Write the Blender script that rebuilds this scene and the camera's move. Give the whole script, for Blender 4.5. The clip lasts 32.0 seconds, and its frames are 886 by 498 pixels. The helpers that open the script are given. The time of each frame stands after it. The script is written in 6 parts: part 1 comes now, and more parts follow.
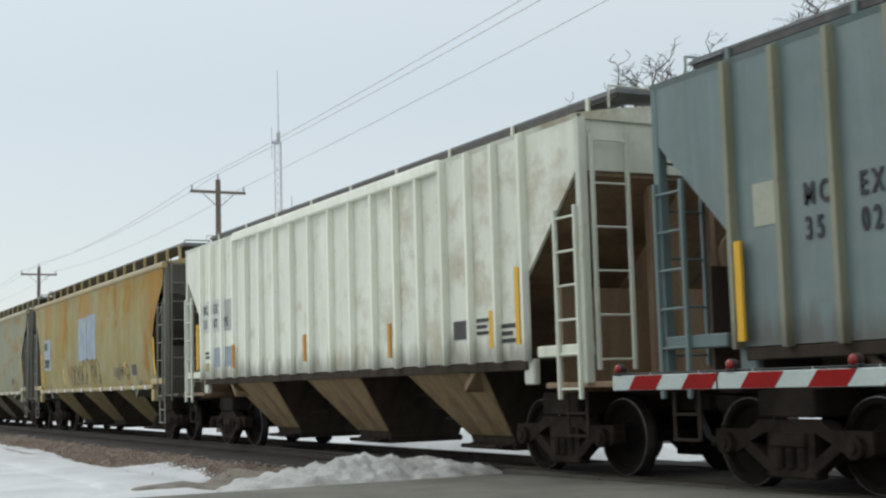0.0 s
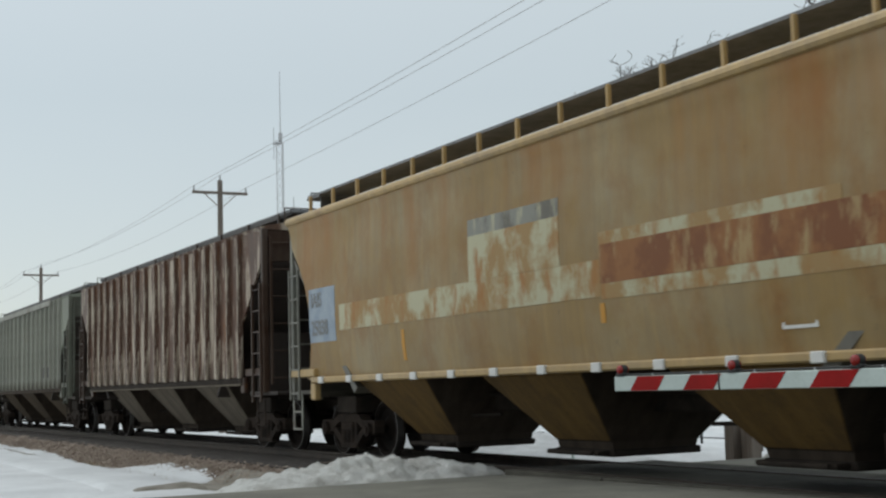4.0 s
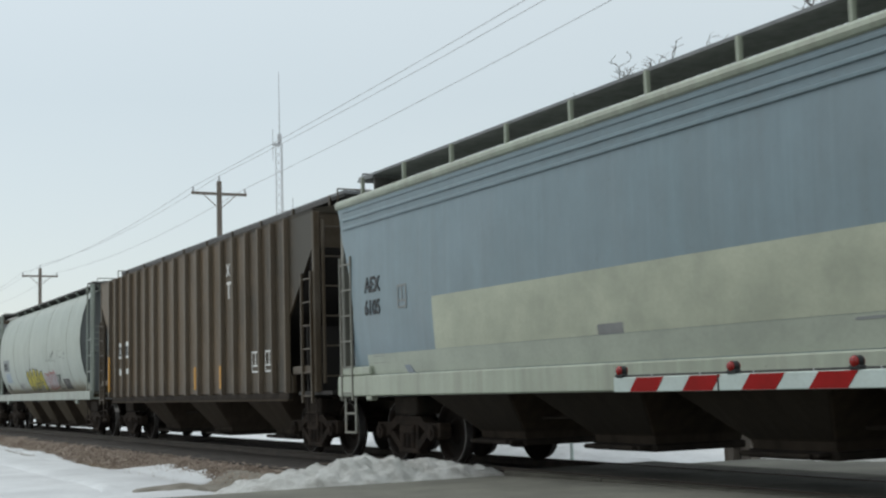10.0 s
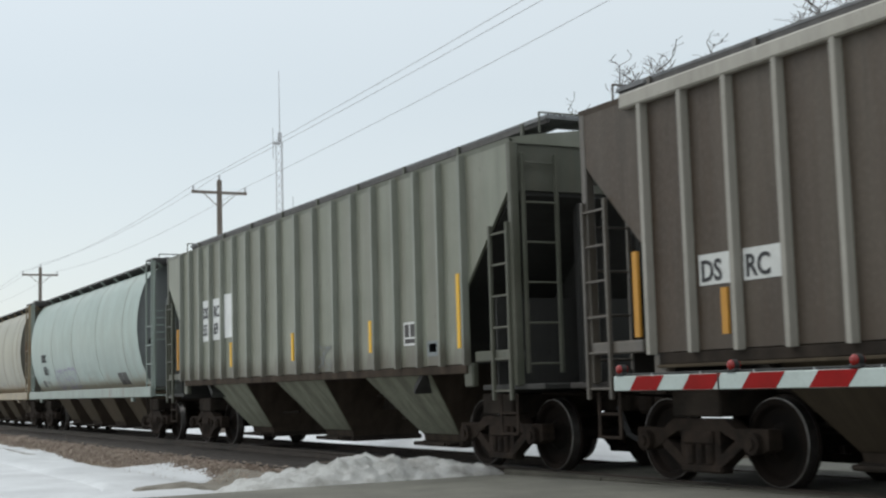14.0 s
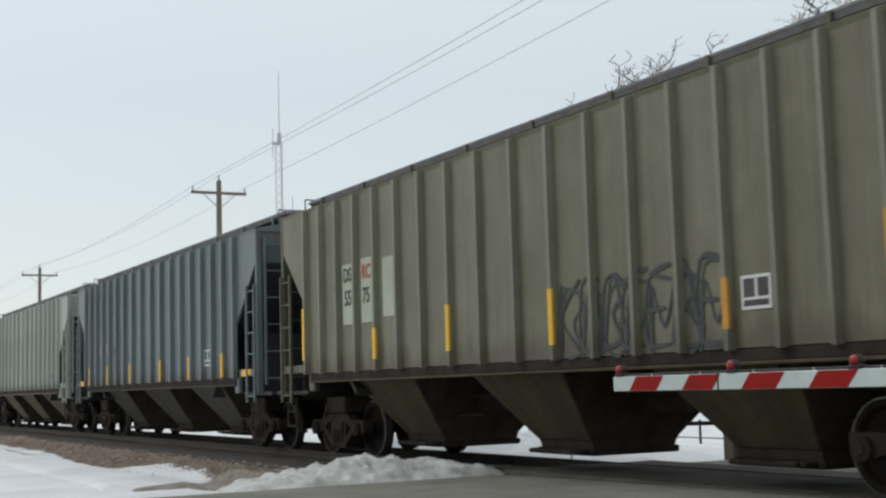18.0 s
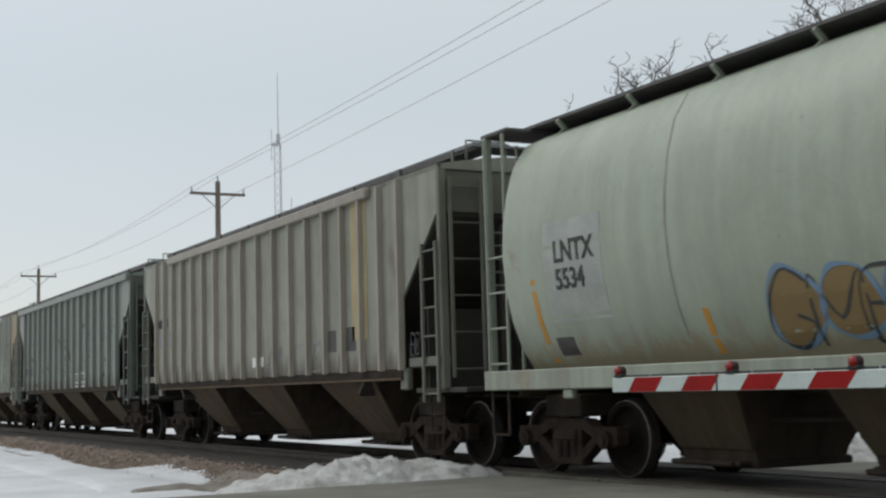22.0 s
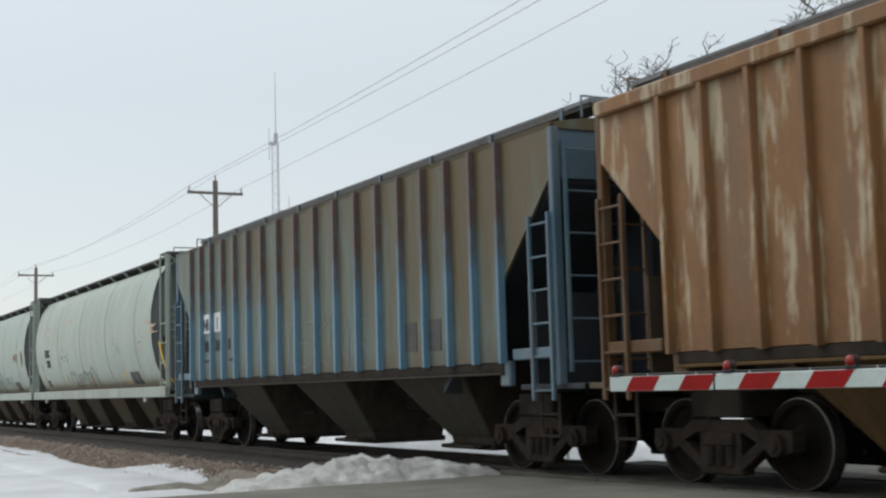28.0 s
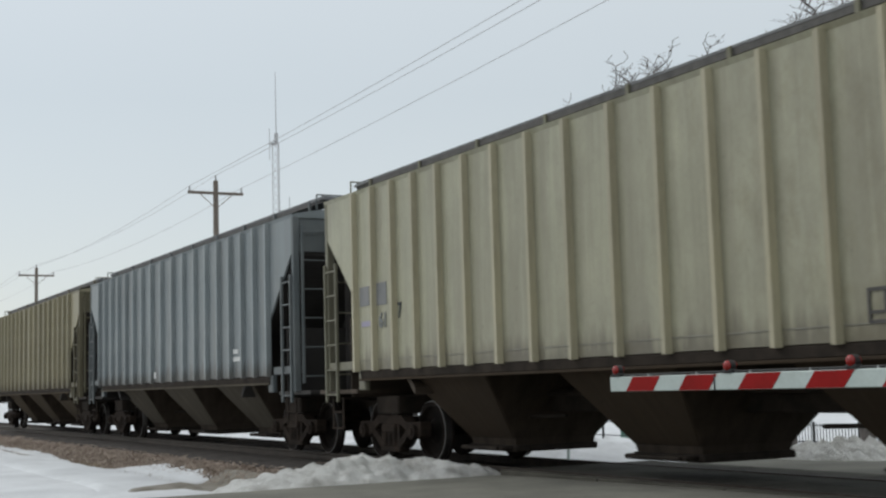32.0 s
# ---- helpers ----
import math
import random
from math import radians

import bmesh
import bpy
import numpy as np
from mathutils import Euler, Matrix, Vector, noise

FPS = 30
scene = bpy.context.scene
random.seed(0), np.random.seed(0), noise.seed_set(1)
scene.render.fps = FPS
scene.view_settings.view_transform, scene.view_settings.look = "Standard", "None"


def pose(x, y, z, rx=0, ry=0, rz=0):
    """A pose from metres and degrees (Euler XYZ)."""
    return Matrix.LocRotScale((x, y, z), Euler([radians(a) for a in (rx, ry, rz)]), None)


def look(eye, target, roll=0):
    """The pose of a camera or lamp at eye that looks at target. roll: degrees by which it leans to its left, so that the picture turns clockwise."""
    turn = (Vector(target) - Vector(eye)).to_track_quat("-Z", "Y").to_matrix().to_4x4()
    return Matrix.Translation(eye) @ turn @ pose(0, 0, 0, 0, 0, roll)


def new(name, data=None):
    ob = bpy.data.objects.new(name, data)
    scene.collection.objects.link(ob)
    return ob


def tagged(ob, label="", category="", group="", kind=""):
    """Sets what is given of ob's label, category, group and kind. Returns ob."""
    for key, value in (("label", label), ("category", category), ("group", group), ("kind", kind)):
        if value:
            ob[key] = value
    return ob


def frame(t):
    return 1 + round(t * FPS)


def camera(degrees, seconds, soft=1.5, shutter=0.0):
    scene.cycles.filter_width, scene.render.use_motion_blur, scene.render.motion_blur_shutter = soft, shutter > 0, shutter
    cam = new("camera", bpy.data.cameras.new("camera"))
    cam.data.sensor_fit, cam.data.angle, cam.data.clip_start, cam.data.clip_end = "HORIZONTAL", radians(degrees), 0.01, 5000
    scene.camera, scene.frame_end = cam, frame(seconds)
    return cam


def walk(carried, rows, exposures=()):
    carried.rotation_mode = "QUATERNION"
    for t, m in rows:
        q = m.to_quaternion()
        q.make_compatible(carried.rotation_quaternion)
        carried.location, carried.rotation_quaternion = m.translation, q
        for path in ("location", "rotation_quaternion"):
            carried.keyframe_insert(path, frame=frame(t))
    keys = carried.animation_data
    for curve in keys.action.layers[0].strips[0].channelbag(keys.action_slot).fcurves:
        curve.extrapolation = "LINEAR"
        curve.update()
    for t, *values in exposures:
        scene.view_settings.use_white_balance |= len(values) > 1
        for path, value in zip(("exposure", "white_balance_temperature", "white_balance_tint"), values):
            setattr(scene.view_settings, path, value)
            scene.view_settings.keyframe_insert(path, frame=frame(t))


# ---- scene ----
# World: x along the track (the train runs to +x), y away from the camera, z up from the rail top.
SPEED = 14.58          # metres a second
TRACK = 9.97           # y of the track's middle
cam = camera(37.65, 32.0, soft=2.3, shutter=0.08)
EYE, YAW, TILT, ROLL, FOCAL = (0.0, 0.0, 1.12), 62.07, 6.06, -1.615, 2300.0
# seconds, sway of the view to the left and up
SWAY = [(0, -.3, -2.2), (.5, 1.2, -2.2), (1.5, 1.1, -2.2), (2.5, 2.8, -2.5), (3.5, 3.8, -2.6), (4, 3.1, -.9), (4.5, 2.8, -1.2),
        (6.5, 1.6, -.7), (7.5, 1.3, -.8), (8, 1.3, -1.5), (8.5, 1.1, .5), (9, 2.6, -1.5), (9.5, 1.7, 1), (10.5, 1.5, .4),
        (11, 2.8, -.4), (12, 1.3, .7), (13, 2.2, -1.4), (13.5, 1.5, .6), (14, 1.9, -1.4), (14.5, 2.3, .1), (16.5, 0, -.3),
        (17.5, 1, -.4), (18.5, 1.1, -.8), (19.5, -.5, .6), (20.5, -.4, .4), (21.5, -.5, .9), (22.5, -1.3, .8), (23, -.8, -.4),
        (24, -2.5, .7), (25, -4.2, .4), (26, -3.3, .2), (26.5, -3.4, -.9), (28.5, -5.4, -.5), (29, -4.7, -1.8), (30, -4.9, -1),
        (31, -5.1, .3), (32, -4.4, -.4)]
# seconds, exposure in stops, drift of the white balance towards green
LIGHT = [(0, 0, .5), (1, -.12, .8), (2, -.2, .9), (3, -.24, .9), (4, -.18, 1.0), (7, .1, .6), (8, -.1, 1.0), (9, -.07, 1.0), (10, -.02, 1.0), (11, -.02, .7), (12, .08, .3),
         (13, -.02, .5), (14, .08, .3), (17, -.12, .25), (18, .02, .2), (19, .12, 0), (20, .12, -.2), (21, 0, -.1), (22, -.14, -.2), (23, -.12, -.1), (24, 0, 0), (25, .08, -.2),
         (26, .04, -.1), (29, .03, 0), (30, 0, .1), (31, -.09, .1), (32, -.1, 0)]
walk(cam, [(t, pose(*EYE, 90 + TILT + math.degrees(dy / FOCAL), 0, YAW + math.degrees(dx / FOCAL)) @ pose(0, 0, 0, 0, 0, ROLL))
           for t, dx, dy in SWAY],
     [(t, stops, 6500 - 90 * cool, 10 - 3 * cool) for t, stops, cool in LIGHT])

# ---- light: an overcast winter day ----
world = bpy.data.worlds.new("overcast_sky")
scene.world = world
world.use_nodes = True
wt = world.node_tree
wt.nodes.clear()
w_out, w_bg = wt.nodes.new("ShaderNodeOutputWorld"), wt.nodes.new("ShaderNodeBackground")
w_sky, w_co, w_map = wt.nodes.new("ShaderNodeTexSky"), wt.nodes.new("ShaderNodeTexCoord"), wt.nodes.new("ShaderNodeSeparateXYZ")
w_ramp, w_mix, w_noise = wt.nodes.new("ShaderNodeValToRGB"), wt.nodes.new("ShaderNodeMixRGB"), wt.nodes.new("ShaderNodeTexNoise")
w_cloud = wt.nodes.new("ShaderNodeMixRGB")
w_sky.sky_type, w_sky.sun_disc, w_sky.sun_elevation, w_sky.sun_rotation = "NISHITA", False, radians(45), radians(-132)
w_ramp.color_ramp.elements[0].color, w_ramp.color_ramp.elements[1].color = (.60, .622, .617, 1), (1.13, 1.16, 1.15, 1)
w_ramp.color_ramp.elements[0].position, w_ramp.color_ramp.elements[1].position = .0, 1.0
SKY_MID = w_ramp.color_ramp.elements.new(.22)
SKY_MID.color = (.575, .618, .625, 1)
w_mix.inputs[0].default_value = .03
w_noise.inputs["Scale"].default_value, w_noise.inputs["Detail"].default_value = 2.2, 3
w_cloud.blend_type, w_cloud.inputs[0].default_value = "SOFT_LIGHT", .12
wt.links.new(w_co.outputs["Generated"], w_map.inputs[0])
wt.links.new(w_co.outputs["Generated"], w_noise.inputs["Vector"])
wt.links.new(w_map.outputs["Z"], w_ramp.inputs[0])
wt.links.new(w_ramp.outputs[0], w_cloud.inputs[1])
wt.links.new(w_noise.outputs["Fac"], w_cloud.inputs[2])
wt.links.new(w_cloud.outputs[0], w_mix.inputs[1])
wt.links.new(w_sky.outputs[0], w_mix.inputs[2])
wt.links.new(w_mix.outputs[0], w_bg.inputs[0])
wt.links.new(w_bg.outputs[0], w_out.inputs[0])
w_bg.inputs[1].default_value = 1.0
sun = new("sun", bpy.data.lights.new("sun", "SUN"))
sun.data.energy, sun.data.angle, sun.data.color = .7, radians(30), (1, .97, .93)
sun.matrix_basis = look((-45, -40, 60), (0, 0, 0))


# ---- materials ----
def lin(r, g, b, k=1.0):
    """A colour from 0 to 255 as linear values, times k."""
    out = []
    for c in (r, g, b):
        c = c / 255
        out.append(min(.9, k * (c / 12.92 if c <= .04045 else ((c + .055) / 1.055) ** 2.4)))
    return (*out, 1)


def nodes_of(name):
    m = bpy.data.materials.new(name)
    m.use_nodes = True
    t = m.node_tree
    return m, t, t.nodes["Principled BSDF"]


def noise_node(t, scale, detail=4, rough=.55, stretch=(1, 1, 1), shift=(0, 0, 0)):
    co, mp, nz = t.nodes.new("ShaderNodeTexCoord"), t.nodes.new("ShaderNodeMapping"), t.nodes.new("ShaderNodeTexNoise")
    mp.inputs["Scale"].default_value, mp.inputs["Location"].default_value = stretch, shift
    nz.inputs["Scale"].default_value, nz.inputs["Detail"].default_value, nz.inputs["Roughness"].default_value = scale, detail, rough
    t.links.new(co.outputs["Object"], mp.inputs["Vector"])
    t.links.new(mp.outputs["Vector"], nz.inputs["Vector"])
    return nz.outputs["Fac"]


def ramp_node(t, value, lo, hi):
    r = t.nodes.new("ShaderNodeMapRange")
    r.inputs["From Min"].default_value, r.inputs["From Max"].default_value = lo, hi
    t.links.new(value, r.inputs["Value"])
    return r.outputs["Result"]


def mul_node(t, a, b):
    m = t.nodes.new("ShaderNodeMath")
    m.operation = "MULTIPLY"
    for k, v in enumerate((a, b)):
        if isinstance(v, (int, float)):
            m.inputs[k].default_value = v
        else:
            t.links.new(v, m.inputs[k])
    return m.outputs[0]


def mix_node(t, fac, a, b):
    m = t.nodes.new("ShaderNodeMixRGB")
    for k, v in ((0, fac), (1, a), (2, b)):
        if isinstance(v, (int, float, tuple)):
            m.inputs[k].default_value = v
        else:
            t.links.new(v, m.inputs[k])
    return m.outputs[0]


def bump_node(t, bsdf, height, strength, distance=.01):
    b = t.nodes.new("ShaderNodeBump")
    b.inputs["Strength"].default_value, b.inputs["Distance"].default_value = strength, distance
    t.links.new(height, b.inputs["Height"])
    t.links.new(b.outputs[0], bsdf.inputs["Normal"])


def surface(name, colour, other, scale=3.0, rough=.8, bump=.3, metal=0.0, stretch=(1, 1, 1), lo=.35, hi=.65, depth=.01, spec=.4):
    """A plain two-tone surface with grain."""
    m, t, b = nodes_of(name)
    big = ramp_node(t, noise_node(t, scale, 5, .6, stretch), lo, hi)
    fine = noise_node(t, scale * 14, 4, .6, stretch)
    c = mix_node(t, big, colour, other)
    c = mix_node(t, mul_node(t, ramp_node(t, fine, .4, .75), .25), c, tuple(x * .55 for x in colour[:3]) + (1,))
    t.links.new(c, b.inputs["Base Color"])
    b.inputs["Roughness"].default_value, b.inputs["Metallic"].default_value = rough, metal
    b.inputs["Specular IOR Level"].default_value = spec
    bump_node(t, b, fine, bump, depth)
    return m


def paint(name, colour, seed, dirt=.35, rust=0.0, rust_colour=(.23, .085, .022, 1), dirt_colour=(.16, .135, .105, 1), fade=.15,
          blotch=(.9, .9, .6), rough=.42, pale=(.62, .6, .55, 1), soft=.13, lean=(0, 0), flake=0.0, edge=0.0, spec=.5, mottle=.3, low=1.41, edge_colour=(.10, .06, .035, 1), drip=0.0, streaky=1.0):
    """Old car paint: faded, with grime that runs down, patches of rust and flaked pale streaks.
    lean: how much the rust grows per metre forwards and per metre up."""
    m, t, b = nodes_of(name)
    sh = (seed * 3.7, seed * 1.3, seed * 2.1)
    runs = noise_node(t, 2.2, 5, .65, (2.4, 2.4, .22), sh)
    cloud = noise_node(t, .55, 4, .6, (1, 1, 1.3), sh)
    fine = noise_node(t, 26, 4, .65, (1, 1, .6), sh)
    c = mix_node(t, mul_node(t, ramp_node(t, cloud, .4, .7), fade), colour, pale)
    c = mix_node(t, mul_node(t, ramp_node(t, runs, .46, .72), dirt * .9), c, dirt_colour)
    patchy = ramp_node(t, noise_node(t, 1.7, 9, .72, (1, 1, .7), (sh[0], sh[2], sh[1])), .36, .64)
    worn = mix_node(t, patchy, tuple(colour[i] * .62 + .1 * dirt_colour[i] for i in range(3)) + (1,), tuple(min(.9, x * 1.16) for x in colour[:3]) + (1,))
    c = mix_node(t, mottle, c, worn)
    lanes = noise_node(t, 1.0, 3, .7, (1.5, .3, .12), (sh[1], sh[0], sh[2]))
    c = mix_node(t, mul_node(t, ramp_node(t, lanes, .48, .64), min(.75, dirt * 1.1)), c, tuple(.35 * colour[i] + .5 * dirt_colour[i] for i in range(3)) + (1,))
    c = mix_node(t, mul_node(t, ramp_node(t, fine, .45, .8), dirt * .55), c, dirt_colour)
    streak = noise_node(t, 7.0, 5, .7, (1.0, .2, .05), (sh[2], sh[0], sh[1]))
    c = mix_node(t, mul_node(t, ramp_node(t, streak, .52, .68), streaky * (.12 + .5 * dirt)), c, tuple(.5 * colour[i] + .12 * dirt_colour[i] for i in range(3)) + (1,))
    c = mix_node(t, mul_node(t, ramp_node(t, streak, .46, .34), streaky * (.15 + .3 * dirt)), c, tuple(min(.9, 1.4 * x + .01) for x in colour[:3]) + (1,))
    speck = noise_node(t, 9, 6, .75, (1, 1, .8), (sh[2], sh[1], sh[0]))
    c = mix_node(t, mul_node(t, ramp_node(t, speck, .63, .70), min(.8, .15 + dirt)), c, tuple(x * .45 for x in dirt_colour[:3]) + (1,))
    # edge: uneven band of edge_colour, stronger towards the bottom of the side
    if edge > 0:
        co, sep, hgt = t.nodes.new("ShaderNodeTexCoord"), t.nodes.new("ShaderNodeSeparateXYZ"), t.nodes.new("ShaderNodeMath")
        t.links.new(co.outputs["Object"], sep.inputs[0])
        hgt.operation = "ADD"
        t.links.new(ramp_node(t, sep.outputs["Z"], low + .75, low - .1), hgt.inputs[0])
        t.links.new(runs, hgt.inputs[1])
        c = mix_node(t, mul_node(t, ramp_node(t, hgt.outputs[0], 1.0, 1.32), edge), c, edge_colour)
    if rust > 0:
        spot = noise_node(t, 1.1, 6, .68, blotch, (sh[2], sh[0], sh[1]))
        if lean != (0, 0):
            co, dot, add = t.nodes.new("ShaderNodeTexCoord"), t.nodes.new("ShaderNodeVectorMath"), t.nodes.new("ShaderNodeMath")
            dot.operation, add.operation = "DOT_PRODUCT", "ADD"
            dot.inputs[1].default_value = (lean[0], 0, lean[1])
            t.links.new(co.outputs["Object"], dot.inputs[0])
            t.links.new(spot, add.inputs[0])
            t.links.new(dot.outputs["Value"], add.inputs[1])
            off = t.nodes.new("ShaderNodeMath")
            off.operation = "ADD"
            off.inputs[1].default_value = -2.8 * lean[1]
            t.links.new(add.outputs[0], off.inputs[0])
            spot = off.outputs[0]
        lo = .68 - .3 * rust
        mask = ramp_node(t, spot, lo, lo + soft)
        c = mix_node(t, mul_node(t, mask, .85), c, mix_node(t, fine, rust_colour, tuple(x * .5 for x in rust_colour[:3]) + (1,)))
    if drip > 0:
        co, sep = t.nodes.new("ShaderNodeTexCoord"), t.nodes.new("ShaderNodeSeparateXYZ")
        t.links.new(co.outputs["Object"], sep.inputs[0])
        run = noise_node(t, 1.0, 5, .6, (1.0, .2, .16), (sh[1], sh[0], sh[1]))
        down = mul_node(t, ramp_node(t, run, .46, .64), ramp_node(t, sep.outputs["Z"], 1.9, 3.6))
        c = mix_node(t, mul_node(t, down, drip), c, rust_colour)
    if flake > 0:
        lane = noise_node(t, 1.5, 5, .7, (2.6, 2.6, .4), (sh[1], sh[2], sh[0]))
        c = mix_node(t, mul_node(t, ramp_node(t, lane, .72 - .3 * flake, .80 - .3 * flake), .8), c, pale)
    info, hsv = t.nodes.new("ShaderNodeObjectInfo"), t.nodes.new("ShaderNodeHueSaturation")
    vary = t.nodes.new("ShaderNodeMapRange")
    vary.inputs["To Min"].default_value, vary.inputs["To Max"].default_value = .88, 1.08
    t.links.new(info.outputs["Random"], vary.inputs["Value"])
    t.links.new(vary.outputs[0], hsv.inputs["Value"])
    t.links.new(c, hsv.inputs["Color"])
    t.links.new(hsv.outputs[0], b.inputs["Base Color"])
    b.inputs["Roughness"].default_value = rough
    b.inputs["Specular IOR Level"].default_value = spec
    bump_node(t, b, mix_node(t, .3, cloud, fine), .25, .012)
    return m


def plain(name, colour, rough=.6, metal=0.0, glow=0.0):
    m, t, b = nodes_of(name)
    f = noise_node(t, 18, 4, .6)
    t.links.new(mix_node(t, mul_node(t, f, .35), colour, tuple(x * .6 for x in colour[:3]) + (1,)), b.inputs["Base Color"])
    b.inputs["Roughness"].default_value, b.inputs["Metallic"].default_value = rough, metal
    if glow:
        b.inputs["Emission Color"].default_value, b.inputs["Emission Strength"].default_value = colour, glow
    return m


M_SNOW = surface("snow", (.65, .67, .685, 1), (.51, .525, .54, 1), .6, .75, .5, depth=.03)
M_DIRTY_SNOW = surface("dirty_snow", (.64, .645, .625, 1), (.30, .29, .265, 1), 3.4, .8, .9, lo=.46, hi=.76, depth=.05)
M_MUD = surface("frozen_mud", (.17, .155, .125, 1), (.28, .26, .225, 1), 2.2, .85, .8, depth=.03)
M_ASPHALT = surface("asphalt", (.125, .123, .105, 1), (.19, .186, .158, 1), .8, .9, .5, spec=.25)
M_CROSSING = surface("crossing_panel", (.055, .052, .043, 1), (.095, .09, .075, 1), 1.5, .9, .5, spec=.15)
M_GRAVEL = surface("ballast_gravel", (.21, .165, .13, 1), (.31, .25, .20, 1), 7, .9, 1.0, depth=.03)
M_SHADE_GRAVEL = surface("oily_shaded_gravel", (.035, .03, .027, 1), (.07, .058, .05, 1), 9, .85, 1.0, depth=.03)
M_STONE = surface("ballast_stone", (.38, .315, .26, 1), (.18, .135, .105, 1), 4, .9, .5)
M_TIE = surface("tarred_wood", (.05, .04, .032, 1), (.09, .075, .06, 1), 4, .85, .6, stretch=(1, .15, 1))
M_RAIL = surface("rail_steel", (.045, .037, .032, 1), (.075, .06, .05, 1), 5, .6, .2, .4, spec=.2)
M_TRUCK = surface("grimy_cast_steel", (.018, .0145, .0125, 1), (.042, .031, .024, 1), 4, .95, .4, spec=.12)
M_WHEEL = surface("wheel_steel", (.010, .0085, .0075, 1), (.020, .014, .011, 1), 3, .85, .2, .05, spec=.12)
M_TREAD = surface("polished_tread", (.22, .21, .20, 1), (.14, .13, .125, 1), 6, .4, .1, .9)
M_DARK = surface("black_underframe", (.024, .020, .017, 1), (.045, .036, .029, 1), 3, .95, .4, spec=.12)
M_WALK = surface("grimy_grating", (.075, .072, .07, 1), (.12, .115, .11, 1), 6, .7, .4, .2)
M_GRATE = surface("galvanised_grating", (.14, .145, .15, 1), (.21, .215, .22, 1), 6, .7, .4, .1)
M_WOOD = surface("weathered_pole_wood", (.14, .115, .095, 1), (.22, .19, .165, 1), 3, .85, .6, stretch=(4, 4, .3))
M_WIRE = plain("wire", (.52, .53, .54, 1), .6)
M_TOWER = plain("tower_paint", (.42, .42, .43, 1), .6)
M_BARK = surface("bare_bark", (.075, .065, .058, 1), (.14, .125, .112, 1), 3, .9, .6)
M_WHITE = surface("reflective_white", (.50, .575, .555, 1), (.40, .455, .43, 1), 2.2, .5, .05, lo=.4, hi=.8, spec=.3)
M_RED = surface("reflective_red", (.29, .012, .012, 1), (.20, .012, .01, 1), 2.6, .6, .05, lo=.4, hi=.8, spec=.1)
M_LENS = plain("red_lens", (.24, .008, .006, 1), .25)
M_BLACK = plain("black_rubber", (.018, .018, .018, 1), .6)
M_YELLOW = plain("yellow_sheeting", (.75, .42, .015, 1), .5)
M_AMBER = plain("faded_yellow_sheeting", (.52, .25, .03, 1), .6)
M_FAINT = plain("faded_stencil", (.12, .125, .125, 1), .7)
M_INK = plain("black_stencil", (.025, .025, .027, 1), .6)
M_GREYPATCH = surface("grey_overpaint", (.16, .178, .182, 1), (.225, .24, .242, 1), 2, .6, .1)
M_WHITEGREY = surface("white_grey_overpaint", (.50, .52, .50, 1), (.58, .60, .57, 1), 2, .6, .1)
M_PALEGREY = surface("pale_grey_overpaint", (.30, .32, .30, 1), (.38, .395, .37, 1), 2, .6, .1)
M_WHITEPATCH = surface("white_overpaint", (.66, .67, .65, 1), (.55, .56, .54, 1), 2, .6, .1)
M_BLUEPATCH = surface("blue_grey_overpaint", (.22, .275, .34, 1), (.32, .365, .41, 1), 3, .6, .1)
M_WHITETEXT = plain("white_stencil", (.62, .62, .6, 1), .6)
M_GREEN = surface("green_cabinet_paint", (.05, .13, .10, 1), (.07, .17, .13, 1), 3, .5, .1)
M_GRASS = surface("dead_grass_blades", (.26, .20, .11, 1), (.18, .14, .08, 1), 5, .9, .1)
# grime whose colour also holds the shade of recessed and down-facing sheets
M_SHADE_GRIME = surface("shaded_grime", (.034, .027, .021, 1), (.066, .050, .038, 1), 1.6, .95, .4, stretch=(2, 2, .4), spec=.12)


def worn(name, base, tone, dark, seed):
    """Paint worn through in upright flakes to two other tones."""
    m, t, b = nodes_of(name)
    big = noise_node(t, 1.6, 6, .65, (1.1, 1, .8), (seed, 2, seed))
    flakes = noise_node(t, 3.0, 6, .7, (1.6, 1, .5), (seed, seed, 1))
    c = mix_node(t, ramp_node(t, big, .44, .56), base, tone)
    c = mix_node(t, mul_node(t, ramp_node(t, flakes, .52, .64), .8), c, dark)
    t.links.new(c, b.inputs["Base Color"])
    b.inputs["Roughness"].default_value = .7
    return m


M_WORN = worn("worn_cream", (.30, .19, .075, 1), (.42, .40, .27, 1), (.30, .13, .03, 1), 3.0)
M_WORN_GREY = worn("worn_grey_ground", (.13, .12, .10, 1), (.22, .22, .19, 1), (.40, .38, .26, 1), 5.0)
M_WORN_RUST = worn("worn_rust_band", (.17, .06, .018, 1), (.24, .10, .03, 1), (.36, .26, .12, 1), 8.0)
M_SEAM = surface("dirty_weld", (.16, .15, .12, 1), (.30, .29, .25, 1), 2.5, .8, .2)
M_BROWN_SEAM = surface("rusty_weld", (.075, .05, .028, 1), (.17, .125, .075, 1), 2.5, .85, .3)
M_STEEL = surface("galvanised_steel", (.42, .43, .43, 1), (.3, .3, .3, 1), 4, .5, .2, .3)


